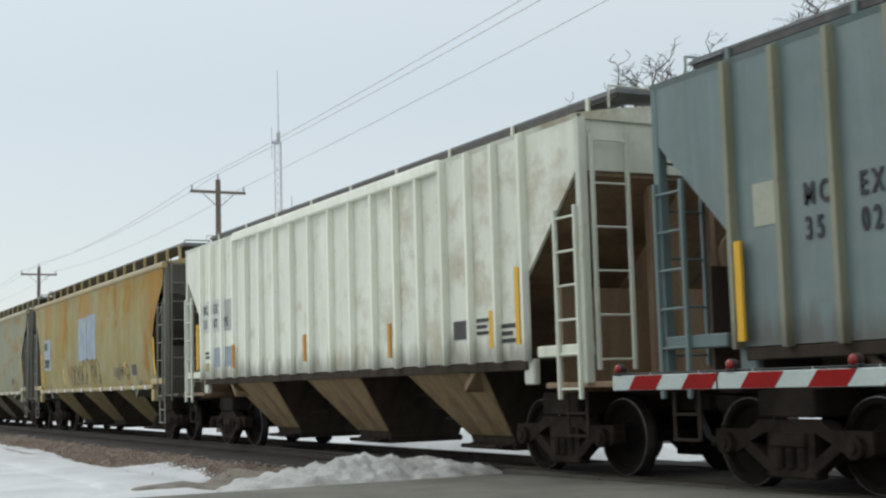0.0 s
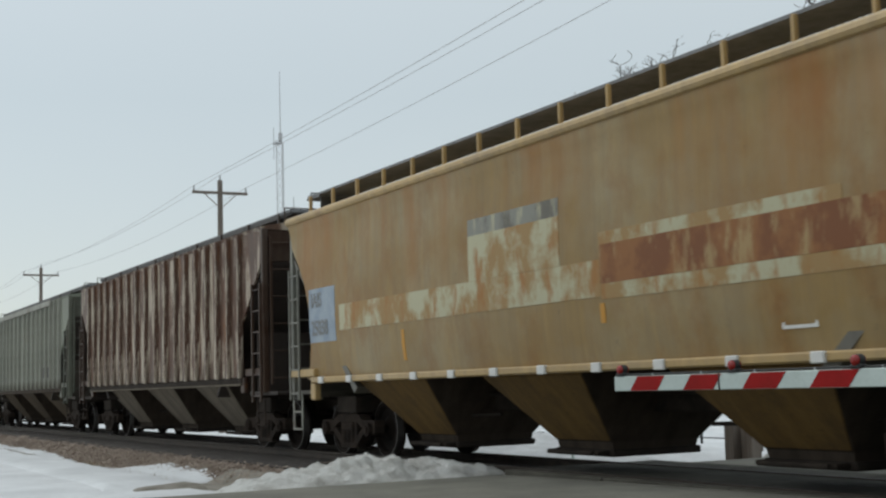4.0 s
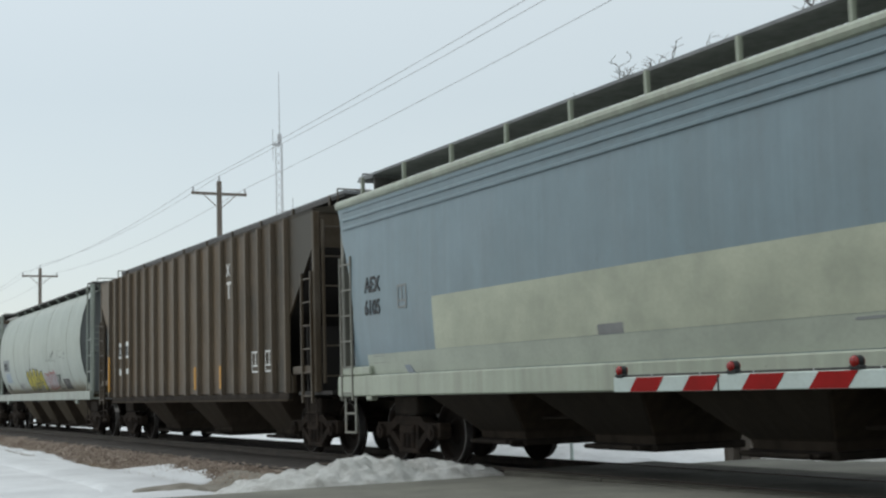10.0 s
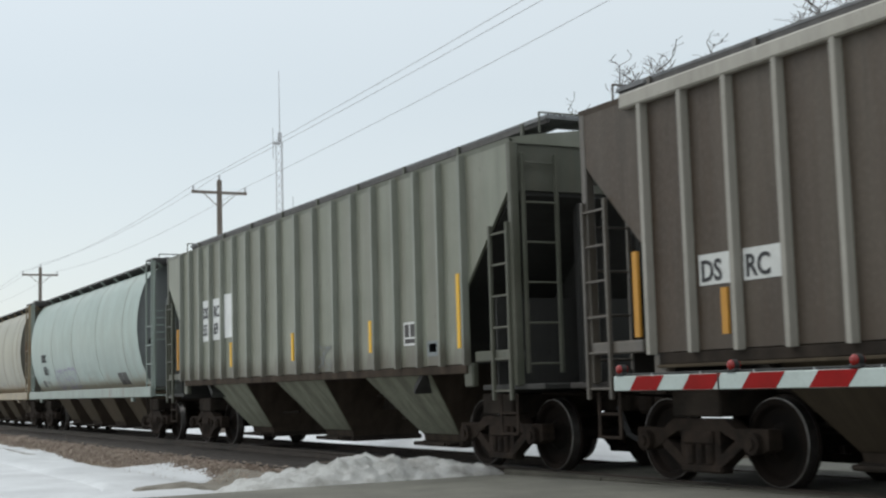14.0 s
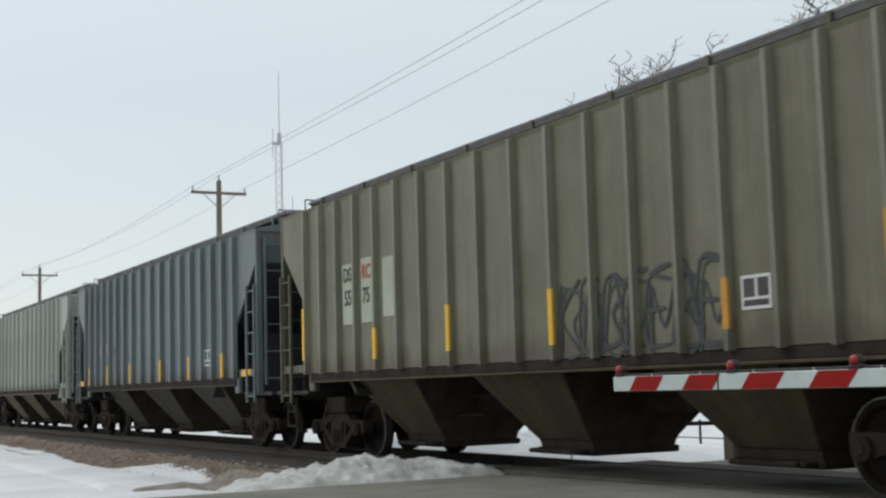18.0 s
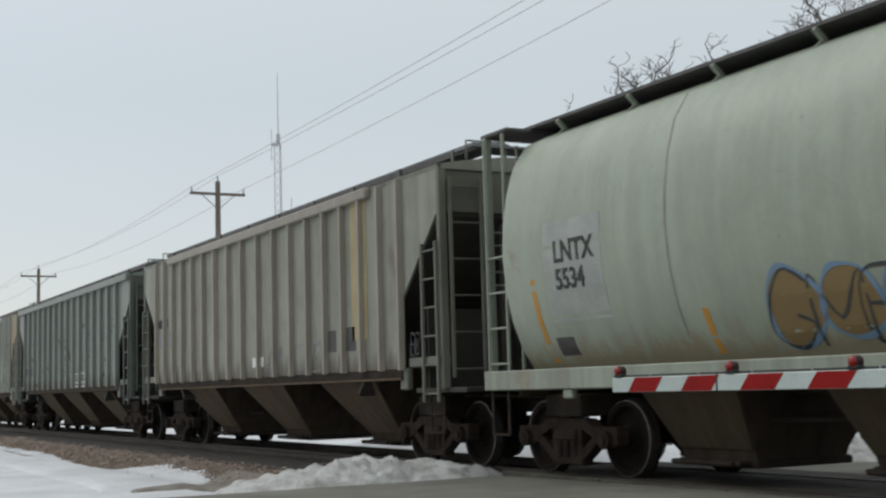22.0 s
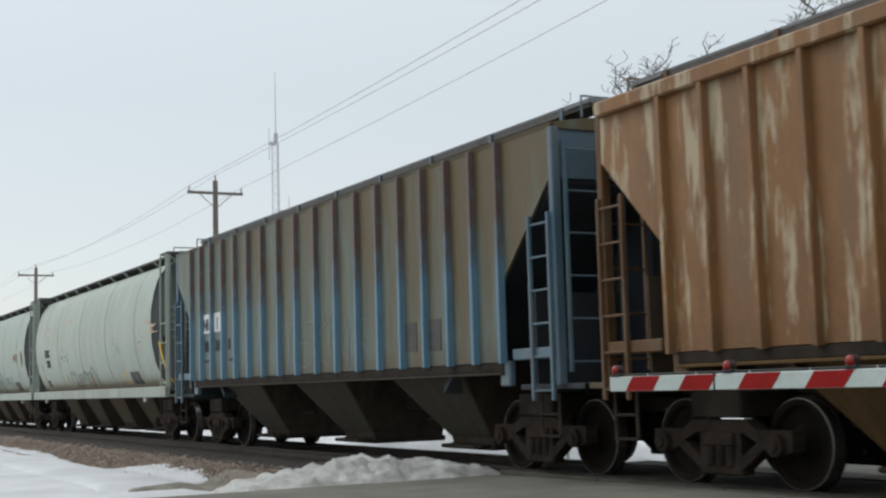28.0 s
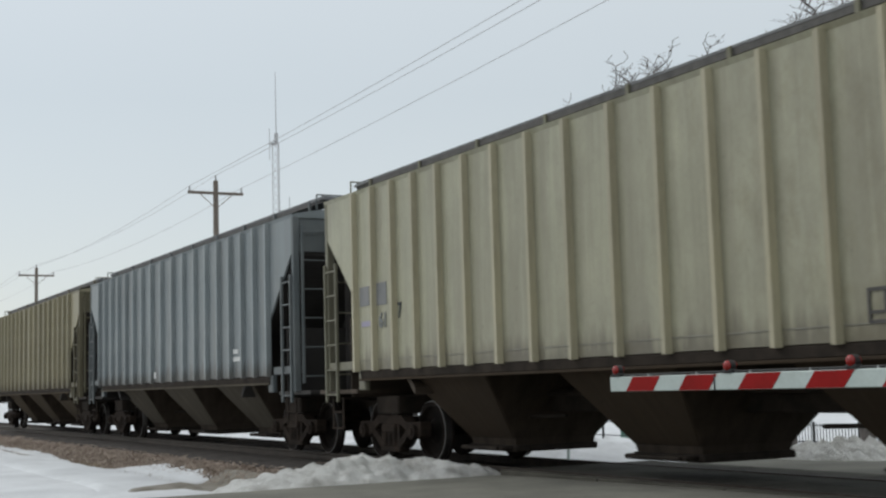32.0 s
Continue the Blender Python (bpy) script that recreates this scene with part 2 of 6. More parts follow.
# ---- geometry ----
class Geo:
    """Vertices and faces of one mesh."""

    def __init__(self):
        self.v, self.f = [], []

    def add(self, verts, faces):
        n = len(self.v)
        self.v += [tuple(p) for p in verts]
        self.f += [tuple(i + n for i in q) for q in faces]
        return self

    def box(self, x0, x1, y0, y1, z0, z1, c=0.0):
        c = min(c, abs(x1 - x0) * .45, abs(y1 - y0) * .45, abs(z1 - z0) * .45)
        if c <= 0:
            v = [(x, y, z) for x in (x0, x1) for y in (y0, y1) for z in (z0, z1)]
            return self.add(v, [(0, 1, 3, 2), (4, 6, 7, 5), (0, 4, 5, 1), (2, 3, 7, 6), (0, 2, 6, 4), (1, 5, 7, 3)])
        bm = bmesh.new()
        bmesh.ops.create_cube(bm, size=1)
        for w in bm.verts:
            w.co = ((x0 + x1) / 2 + w.co.x * (x1 - x0), (y0 + y1) / 2 + w.co.y * (y1 - y0), (z0 + z1) / 2 + w.co.z * (z1 - z0))
        bmesh.ops.bevel(bm, geom=bm.edges[:], offset=c, segments=1, affect="EDGES")
        bm.verts.index_update()
        self.add([w.co[:] for w in bm.verts], [[w.index for w in q.verts] for q in bm.faces])
        bm.free()
        return self

    def prism(self, poly, axis, a, b):
        """poly: (x, z) points for axis y, (y, z) points for axis x, (x, y) points for axis z."""
        n = len(poly)
        put = {"y": lambda p, d: (p[0], d, p[1]), "x": lambda p, d: (d, p[0], p[1]), "z": lambda p, d: (p[0], p[1], d)}[axis]
        v = [put(p, a) for p in poly] + [put(p, b) for p in poly]
        return self.add(v, [tuple(range(n - 1, -1, -1)), tuple(range(n, 2 * n))] + [(i, (i + 1) % n, n + (i + 1) % n, n + i) for i in range(n)])

    def tube(self, p, q, r, n=8, r2=None):
        p, q = Vector(p), Vector(q)
        d = (q - p).normalized()
        u = d.orthogonal().normalized()
        w = d.cross(u)
        v = []
        for e, s in ((p, r), (q, r if r2 is None else r2)):
            v += [e + s * (u * math.cos(k * math.tau / n) + w * math.sin(k * math.tau / n)) for k in range(n)]
        return self.add(v, [tuple(range(n - 1, -1, -1)), tuple(range(n, 2 * n))] + [(i, (i + 1) % n, n + (i + 1) % n, n + i) for i in range(n)])

    def bar(self, p, q, w, h):
        """A square bar from p to q, w wide and h high, in a plane of constant y or x."""
        p, q = Vector(p), Vector(q)
        d = (q - p).normalized()
        s = Vector((0, 1, 0)) if abs(d.y) < .9 else Vector((1, 0, 0))
        s = (s - d * s.dot(d)).normalized()
        u = d.cross(s)
        v = [e + s * a * w / 2 + u * b * h / 2 for e in (p, q) for a in (-1, 1) for b in (-1, 1)]
        return self.add(v, [(0, 1, 3, 2), (4, 6, 7, 5), (0, 4, 5, 1), (2, 3, 7, 6), (0, 2, 6, 4), (1, 5, 7, 3)])

    def loft(self, rings, caps=True, closed=True):
        n = len(rings[0])
        f = []
        for k in range(len(rings) - 1):
            for i in range(n if closed else n - 1):
                j = (i + 1) % n
                f.append((k * n + i, k * n + j, (k + 1) * n + j, (k + 1) * n + i))
        if caps:
            f += [tuple(range(n - 1, -1, -1)), tuple(range((len(rings) - 1) * n, len(rings) * n))]
        return self.add([p for r in rings for p in r], f)

    def lathe(self, profile, n=24):
        """profile: (y, r) points, turned about the y axis."""
        return self.loft([[(r * math.cos(a), y, r * math.sin(a)) for a in (k * math.tau / n for k in range(n))] for y, r in profile])

    def mesh(self, name, smooth=False):
        m = bpy.data.meshes.new(name)
        m.from_pydata(self.v, [], self.f)
        bm = bmesh.new()
        bm.from_mesh(m)
        bmesh.ops.recalc_face_normals(bm, faces=bm.faces)
        bm.to_mesh(m)
        bm.free()
        if smooth:
            for q in m.polygons:
                q.use_smooth = True
            m.set_sharp_from_angle(angle=radians(35))
        return m


MESHES = {}


def part(name, geo, material, parent=None, label="", at=(0, 0, 0), smooth=False, key=None, turn=(0, 0, 0)):
    """One mesh object under parent. geo: a Geo, or a function that makes one, kept under key for the next alike part."""
    if key is not None and key in MESHES:
        me = MESHES[key]
    else:
        me = (geo() if callable(geo) else geo).mesh(name, smooth)
        me.materials.append(material)
        if key is not None:
            MESHES[key] = me
    ob = new(name, me)
    ob.matrix_basis = pose(*at, *turn)
    ob.material_slots[0].link = "OBJECT"
    ob.material_slots[0].material = material
    ob.parent = parent
    if label:
        tagged(ob, label)
    return ob


TEXTS = {}


def lettering(words, size, material, parent, at, squeeze=1.0, turn=(90, 0, 0), name="lettering", label=""):
    """Stencilled characters that stand upright on a side of a thing, facing -y."""
    if words not in TEXTS:
        cu = bpy.data.curves.new("lettering", "FONT")
        cu.body, cu.size, cu.extrude, cu.offset, cu.resolution_u = words, 1.0, .004, .02, 3
        cu.align_x = "LEFT"
        tmp = new("lettering", cu)
        me = bpy.data.meshes.new_from_object(tmp.evaluated_get(bpy.context.evaluated_depsgraph_get()))
        bpy.data.objects.remove(tmp)
        TEXTS[words] = me
    me = TEXTS[words]
    if not me.materials:
        me.materials.append(material)
    ob = new(name, me)
    ob.matrix_basis = pose(*at, *turn) @ Matrix.Diagonal((size * squeeze, size, 1, 1))
    ob.material_slots[0].link = "OBJECT"
    ob.material_slots[0].material = material
    ob.parent = parent
    if label:
        tagged(ob, label)
    return ob


# ---- setting: ground, road, track ----
def ground_height(x, y):
    d = abs(y - TRACK)
    z = -.5 - .12 * noise.noise((x * .05, y * .05, 3)) - .05 * noise.noise((x * .5, y * .5, 1))
    z -= min(max(0, y - 13.5) * .053, 1.5) + min(max(0, y - 45) * .002, 1.5)
    if 17.5 < y < 20.5:
        z -= .10 * math.sin((y - 17.5) / 3 * math.pi)
    if d < 3.2:
        z = min(z, -.55)
    if -16.2 < x < 8:
        z = min(z, -.35)
    return z


def build_ground():
    xs = [-2500, -1200, -700, -400, -250, -160, -110] + [-80 + k * 2.0 for k in range(11)] + [-58 + .6 * k for k in range(90)] + [0, 6, 20, 60, 200, 700, 2500]
    ys = [-1500, -400, -120, -40, -15, -6] + [-2 + .5 * k for k in range(76)] + [37, 40, 45, 52, 62, 80, 110, 170, 300, 600, 1200, 3000]
    g = Geo()
    n = len(ys)
    g.add([(x, y, ground_height(x, y)) for x in xs for y in ys],
          [(i * n + j, (i + 1) * n + j, (i + 1) * n + j + 1, i * n + j + 1) for i in range(len(xs) - 1) for j in range(n - 1)])
    tagged(part("ground", g, M_SNOW, smooth=True), "flat snow-covered ground on both sides of the railway track", "ground", kind="structure")


def build_track():
    bed = Geo()
    prof = [(-2.9, -.62), (-2.35, -.46), (-1.6, -.19), (-1.3, -.15), (1.3, -.15), (1.6, -.19), (2.35, -.46), (2.9, -.62)]
    rnd = random.Random(4)
    xs = [-900, -300, -150, -100] + [-70 + .8 * k for k in range(95)] + [30, 200]
    bed.loft([[(x, TRACK + y + rnd.uniform(-.05, .05), z + rnd.uniform(-.02, .02)) for y, z in prof] + [(x, TRACK + 2.9, -.9), (x, TRACK - 2.9, -.9)] for x in xs])
    # the crown's colour holds the train's shade as well as oily dirt
    crown = Geo().loft([[(x, TRACK + y, z) for y, z in ((-1.75, -.225), (-1.6, -.165), (-1.3, -.135), (1.3, -.135), (1.6, -.165), (1.75, -.225))] + [(x, TRACK + 1.7, -.5), (x, TRACK - 1.7, -.5)] for x in xs])
    tagged(part("ballast_crown", crown, M_SHADE_GRAVEL), "oily gravel round the ties, coloured darker for the shade under the train", "ballast", kind="structure")
    tagged(part("ballast_bed", bed, M_GRAVEL), "brown gravel ballast bed under the track", "ballast", kind="structure")
    stones = Geo()
    for k in range(9000):
        x = -14.6 - 48 * rnd.random() ** 1.5
        u = rnd.random()
        y = TRACK - 1.68 - 1.2 * u
        z = -.215 - .40 * u
        r = rnd.uniform(.014, .04)
        p = [Vector((rnd.gauss(0, 1), rnd.gauss(0, 1), rnd.gauss(0, .8))).normalized() for _ in range(1)][0]
        a = p.orthogonal().normalized()
        b = p.cross(a)
        c = Vector((x, y, z + r * .3))
        stones.add([c + a * r, c + b * r * .8, c - a * r * .9, c - b * r, c + p * r * .7, c - p * r * .7],
                   [(0, 1, 4), (1, 2, 4), (2, 3, 4), (3, 0, 4), (1, 0, 5), (2, 1, 5), (3, 2, 5), (0, 3, 5)])
    tagged(part("ballast_stones", stones, M_STONE), "loose brown and grey crushed stones of the track ballast", "gravel", kind="stuff")
    track = tagged(new("railway_track"), "single railway track of steel rails on dark wooden ties", "track", kind="structure")
    track.location = (0, TRACK, 0)
    rail = [(-.07, -.17), (.07, -.17), (.07, -.155), (.012, -.13), (.012, -.045), (.036, -.03), (.036, -.003), (.028, 0), (-.028, 0), (-.036, -.003), (-.036, -.03), (-.012, -.045), (-.012, -.13), (-.07, -.155)]
    for s in (-1, 1):
        part("rail", Geo().prism([(s * .753 + y, z) for y, z in rail], "x", -900, 200), M_RAIL, track)
    for k in range(118):
        x = -61 + .53 * k
        part("tie", lambda: Geo().box(-.11, .11, -1.3, 1.3, -.33, -.165, .012), M_TIE, track, at=(x, rnd.uniform(-.03, .03), 0), key="tie")


def build_road():
    road = Geo()
    for y0, y1 in ((-60, TRACK - 1.05), (TRACK + 1.45, 90)):
        n = 24
        # widened out of view to x = 7, to cut light bounced off snow
        xs = [-15.4 + 22.4 * k / 20 for k in range(21)]
        ys = [y0 + (y1 - y0) * k / n for k in range(n + 1)]
        road.loft([[(x, y, -.02 - .0012 * min(8, abs(x + 8)) ** 2 + .008 * noise.noise((x, y, 0))) for x in xs] + [(xs[-1], y, -.6), (xs[0], y, -.6)] for y in ys])
    tagged(part("road", road, M_ASPHALT, smooth=True), "grey asphalt road, damp and salt-stained, crossing the track", "road", kind="structure")
    crossing = tagged(new("crossing_surface"), "dark level-crossing panels between and beside the rails", "level crossing", kind="structure")
    for y0, y1 in ((-1.05, -.84), (-.66, 0), (.004, .66), (.84, 1.45)):
        for k in range(6):
            x = -15.3 + k * 2.3
            part("panel", Geo().box(x, x + 2.28, TRACK + y0, TRACK + y1, -.3, -.012, .012), M_CROSSING, crossing)


def heap(name, x0, x1, y0, y1, height, material, seed, label, skew=0.0, base=-.5, blunt=.25):
    """An uneven bank of ploughed snow over a stretch of the plan."""
    nx, ny = 50, 90
    g = Geo()
    v = []
    for i in range(nx + 1):
        for j in range(ny + 1):
            u, w = i / nx, j / ny
            x, y = x0 + (x1 - x0) * u + skew * w, y0 + (y1 - y0) * w
            env = max(0, math.sin(math.pi * u)) ** .7 * max(0, math.sin(math.pi * w)) ** blunt
            lump = .9 + .15 * noise.noise((x * .9 + seed, y * .9, seed)) + .13 * noise.noise((x * 3.1, y * 3.1, seed)) + .16 * noise.noise((x * 7, y * 7, seed)) + .12 * abs(noise.noise((x * 15, y * 15, seed)))
            v.append((x + .12 * noise.noise((y * 1.5, seed, 0)), y + .08 * noise.noise((x * 2, seed, 4)), base + env * (height - base) * lump))
    g.add(v, [(i * (ny + 1) + j, (i + 1) * (ny + 1) + j, (i + 1) * (ny + 1) + j + 1, i * (ny + 1) + j + 1) for i in range(nx) for j in range(ny)])
    return tagged(part(name, g, material, smooth=True), label, "snow bank", kind="structure")


build_ground()
build_track()
build_road()
BED = [(-2.9, -.62), (-2.35, -.46), (-1.6, -.19)]


def apron(name, near, far, lift, material, seed, label, steps=120, rows=26, along="x", span=(-60, -22), wobble=.12):
    """A thin sheet that lies on the ground and the foot of the ballast, between two uneven edges."""
    g, v = Geo(), []
    for i in range(steps + 1):
        u = span[0] + (span[1] - span[0]) * i / steps
        a = float(np.interp(u, [p[0] for p in near], [p[1] for p in near]))
        b = float(np.interp(u, [p[0] for p in far], [p[1] for p in far]))
        a += wobble * (noise.noise((u * .7, seed, 0)) + .5 * noise.noise((u * 2.6, seed, 5)))
        b += wobble * (noise.noise((u * .7, seed, 9)) + .6 * noise.noise((u * 2.6, seed, 3)) + .3 * noise.noise((u * 7, seed, 3)))
        for j in range(rows + 1):
            w = j / rows
            x, y = (u, a + (b - a) * w) if along == "x" else (a + (b - a) * w, u)
            under = max(ground_height(x, y), float(np.interp(y - TRACK, [p[0] for p in BED], [p[1] for p in BED], left=-2)))
            rim = min(1, 8 * w, 8 * (1 - w), .3 * i, .3 * (steps - i))
            v.append((x, y, under - .05 + (lift + .05) * max(0, rim) ** .5 + .25 * lift * noise.noise((x * 1.3, y * 1.3, seed))))
    n = rows + 1
    g.add(v, [(i * n + j, (i + 1) * n + j, (i + 1) * n + j + 1, i * n + j + 1) for i in range(steps) for j in range(rows)])
    return tagged(part(name, g, material, smooth=True), label, "snow" if "snow" in name else "ground", kind="structure")


apron("snow_apron", [(-60, 5.6), (-22, 5.2)], [(-60, 7.75), (-47.5, 7.72), (-38, 7.7), (-34, 7.35), (-30.4, 7.2), (-29, 7.85), (-27.6, 8.0), (-25.2, 7.95), (-23.6, 7.75), (-22.6, 6.4), (-22, 5.3)], .05, M_SNOW, 31.0, "thin snow lapping onto the foot of the gravel")
apron("mud_strip", [(5.6, -22.2), (6.6, -22.9), (7.3, -23.7), (8.1, -24.4)], [(5.6, -22.0), (6.5, -21.7), (7.3, -21.3), (8.1, -19.4)], .035, M_MUD, 12.0, "strip of frozen grey mud between the snow and the gravel", 60, 30, "y", (5.6, 8.1), .15)
apron("mud_patch", [(-46, 6.9), (-40, 6.7), (-36, 6.6)], [(-46, 7.15), (-40, 7.05), (-36, 6.75)], .062, M_MUD, 17.0, "thin patch of mud and dead grass in the snow", 40, 8, "x", (-46, -36), .2)
heap("snow_bank", -17.0, -15.2, 5.2, 9.5, .19, M_DIRTY_SNOW, 2.0, "low bank of ploughed dirty snow along the road's edge", base=-.34, blunt=.3)
heap("snow_bank", -34.0, -16.8, 13.6, 16.4, .10, M_SNOW, 7.0, "uneven ridge of ploughed snow beyond the track", blunt=.6)
heap("snow_bank", -16.3, -12.2, 12.9, 15.6, .20, M_DIRTY_SNOW, 5.0, "pile of ploughed grey snow beyond the track", blunt=.6)


# ---- railway cars ----
RIBS = [s * x for x in (.45, 1.3, 2.14, 2.93, 3.7, 4.45, 5.17, 5.87, 6.56) for s in (-1, 1)]
HALF = 7.8             # half the length of a car's body


def sideframe_geo():
    g = Geo()
    top = [(-.62, .58), (-.42, .70), (.42, .70), (.62, .58), (.62, .46), (.36, .57), (-.36, .57), (-.62, .46)]
    g.prism(top, "y", -.09, .09)
    for s in (-1, 1):
        g.prism([(s * .6, .60), (s * 1.08, .60), (s * 1.08, .40), (s * .98, .36), (s * .98, .46), (s * .80, .46), (s * .80, .36), (s * .6, .44)], "y", -.09, .09)
        g.bar((s * .66, 0, .47), (s * .24, 0, .2), .16, .11)
        g.bar((s * .28, 0, .62), (s * .28, 0, .2), .15, .09)
        g.tube((s * .889, -.16, .457), (s * .889, .05, .457), .115, 12)
        g.tube((s * .889, -.185, .457), (s * .889, -.15, .457), .06, 8)
    g.box(-.34, .34, -.09, .09, .13, .23, .02)
    for x in (-.16, 0, .16):
        g.tube((x, -.06, .23), (x, -.06, .43), .06, 8)
    g.box(-.24, .24, -.12, .1, .43, .57, .02)
    return g


def wheelset_geo():
    g = Geo()
    for s in (-1, 1):
        prof = [(s * .655, .12), (s * .655, .40), (s * .665, .49), (s * .69, .49), (s * .70, .463), (s * .80, .455), (s * .805, .44), (s * .80, .385), (s * .735, .35), (s * .73, .2), (s * .80, .13), (s * .82, .12)]
        g.lathe(prof if s > 0 else prof, 28)
    g.lathe([(-1.0, .02), (-1.0, .075), (-.66, .08), (0, .07), (.66, .08), (1.0, .075), (1.0, .02)], 12)
    return g


def tread_geo():
    g = Geo()
    for s in (-1,):
        g.loft([[(r * math.cos(a), s * y, r * math.sin(a)) for a in (k * math.tau / 28 for k in range(28))] for y, r in ((.702, .4655), (.806, .4575), (.808, .445))], caps=False)
    return g


WHEELSETS = []


def truck(car, x, name="truck"):
    """A two-axle truck with its middle at x."""
    t = part(name, lambda: Geo().box(-.2, .2, -1.02, 1.02, .38, .66, .04).box(-.35, .35, -.35, .35, .62, .76, .03)
             .bar((-.5, -.5, .42), (-.5, .5, .42), .08, .12).bar((.5, -.5, .42), (.5, .5, .42), .08, .12), M_TRUCK, car, at=(x, 0, 0), key="bolster")
    for s in (-1, 1):
        part("sideframe", sideframe_geo, M_TRUCK, t, at=(0, s * 1.0, 0), turn=(0, 0, 0 if s < 0 else 180), key="sideframe")
    for s in (-1, 1):
        w = part("wheelset", wheelset_geo, M_WHEEL, t, at=(s * .889, 0, .457), smooth=True, key="wheelset")
        for q in (0, 180):
            part("wheel_tread", tread_geo, M_TREAD, t, at=(s * .889, 0, .457), turn=(0, 0, q), smooth=True, key="tread")
        WHEELSETS.append((w, car, x + s * .889, s * .889))
    return t


def ladder(car, name, foot, across, height, rungs, material, first=.12, w=.04, last=None):
    """Two stiles and their rungs, from foot upwards; across: the way from stile to stile."""
    ax, ay = across
    st = part(name, Geo().box(-w / 2, w / 2, -w / 2, w / 2, 0, height, .008).box(ax - w / 2, ax + w / 2, ay - w / 2, ay + w / 2, 0, height, .008), material, car, at=foot)
    for k in range(rungs):
        z = first + ((height - first if last is None else last) - first) * k / (rungs - 1)
        part("rung", lambda: Geo().tube((0, 0, 0), (ax, ay, 0), .015, 6), material, st, at=(0, 0, z), key=("rung", round(ax, 3), round(ay, 3)))
    return st


def underframe(car, mat, bays, low=.26, top=1.36, bay_len=2.3, half_w=1.42, up=.3, trucks=6.5, web_mat=None):
    """Middle sill, couplers, hoppers and their outlets."""
    part("center_sill", lambda: Geo().box(-8.2, 8.2, -.18, .18, .74, 1.06, .02), M_DARK, car, key="center_sill")
    for x in (-trucks, trucks):
        part("body_bolster", lambda: Geo().box(-.4, .4, -1.12, 1.12, .72, 1.0, .02), M_DARK, car, at=(x, 0, 0), key="body_bolster")
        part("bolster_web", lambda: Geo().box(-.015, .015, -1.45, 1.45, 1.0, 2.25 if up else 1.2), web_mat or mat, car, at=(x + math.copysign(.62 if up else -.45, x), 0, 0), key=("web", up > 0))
        part("brake_rod", lambda: Geo().tube((-1.7, 0, 0), (1.7, 0, .08), .025, 6), M_DARK, car, at=(x * .62, -.5, .62), key="brake_rod")
    part("train_pipe", lambda: Geo().tube((-8.0, 0, 0), (8.0, 0, 0), .03, 6), M_DARK, car, at=(0, -.32, .98), key="train_pipe")
    for s in (-1, 1):
        part("air_hose", lambda: Geo().tube((0, 0, .8), (.2, 0, .45), .035, 8).tube((.2, 0, .45), (.45, 0, .38), .035, 8), M_BLACK, car, at=(s * 8.15, -.3, 0), turn=(0, 0, 0 if s > 0 else 180), key="air_hose")
        part("coupler_lever", lambda: Geo().tube((0, -1.4, 1.0), (0, -.1, .92), .015, 6), M_DARK, car, at=(s * 8.1, 0, 0), key="coupler_lever")
    for s in (-1, 1):
        part("coupler", lambda: Geo().box(-.1, .35, -.09, .09, .76, .95, .03).box(.25, .5, -.14, .14, .70, 1.0, .05), M_TRUCK, car, at=(s * 8.05, 0, 0), turn=(0, 0, 0 if s > 0 else 180), key="coupler")
    for n, x in enumerate(bays):
        b = bay_len / 2
        rings = []
        for z, hx, hy in ((top + up, b + .25 * (up > 0), half_w), (top - .05, b, half_w), (low + .12, .62, .66), (low + .02, .6, .64)):
            rings.append([(-hx, -hy, z), (hx, -hy, z), (hx, hy, z), (-hx, hy, z)])
        # slope faces carry painted shade with the mud; side sheets stay lighter
        bay = part("hopper_bay", lambda: Geo().loft(rings), M_SHADE_GRIME, car, at=(x, 0, 0), key=("bay", low, top, bay_len, half_w, up))
        for s in (-1, 1):
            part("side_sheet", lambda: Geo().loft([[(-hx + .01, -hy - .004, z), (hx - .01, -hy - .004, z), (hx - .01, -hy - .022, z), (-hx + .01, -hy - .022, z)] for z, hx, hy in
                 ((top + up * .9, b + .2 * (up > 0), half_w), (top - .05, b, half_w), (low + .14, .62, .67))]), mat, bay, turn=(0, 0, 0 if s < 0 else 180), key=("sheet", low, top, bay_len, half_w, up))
        part("outlet_gate", lambda: Geo().box(-.66, .66, -.68, .68, -.06, .03, .02).box(-.58, .58, -.86, -.66, -.03, .02, .015).tube((-.5, -.88, -.005), (.5, -.88, -.005), .03, 8)
             .box(-.85, -.64, -.5, .5, -.05, .0, .01), M_DARK, bay, at=(0, 0, low), key="outlet")
    for x in (-trucks, trucks):
        truck(car, x)


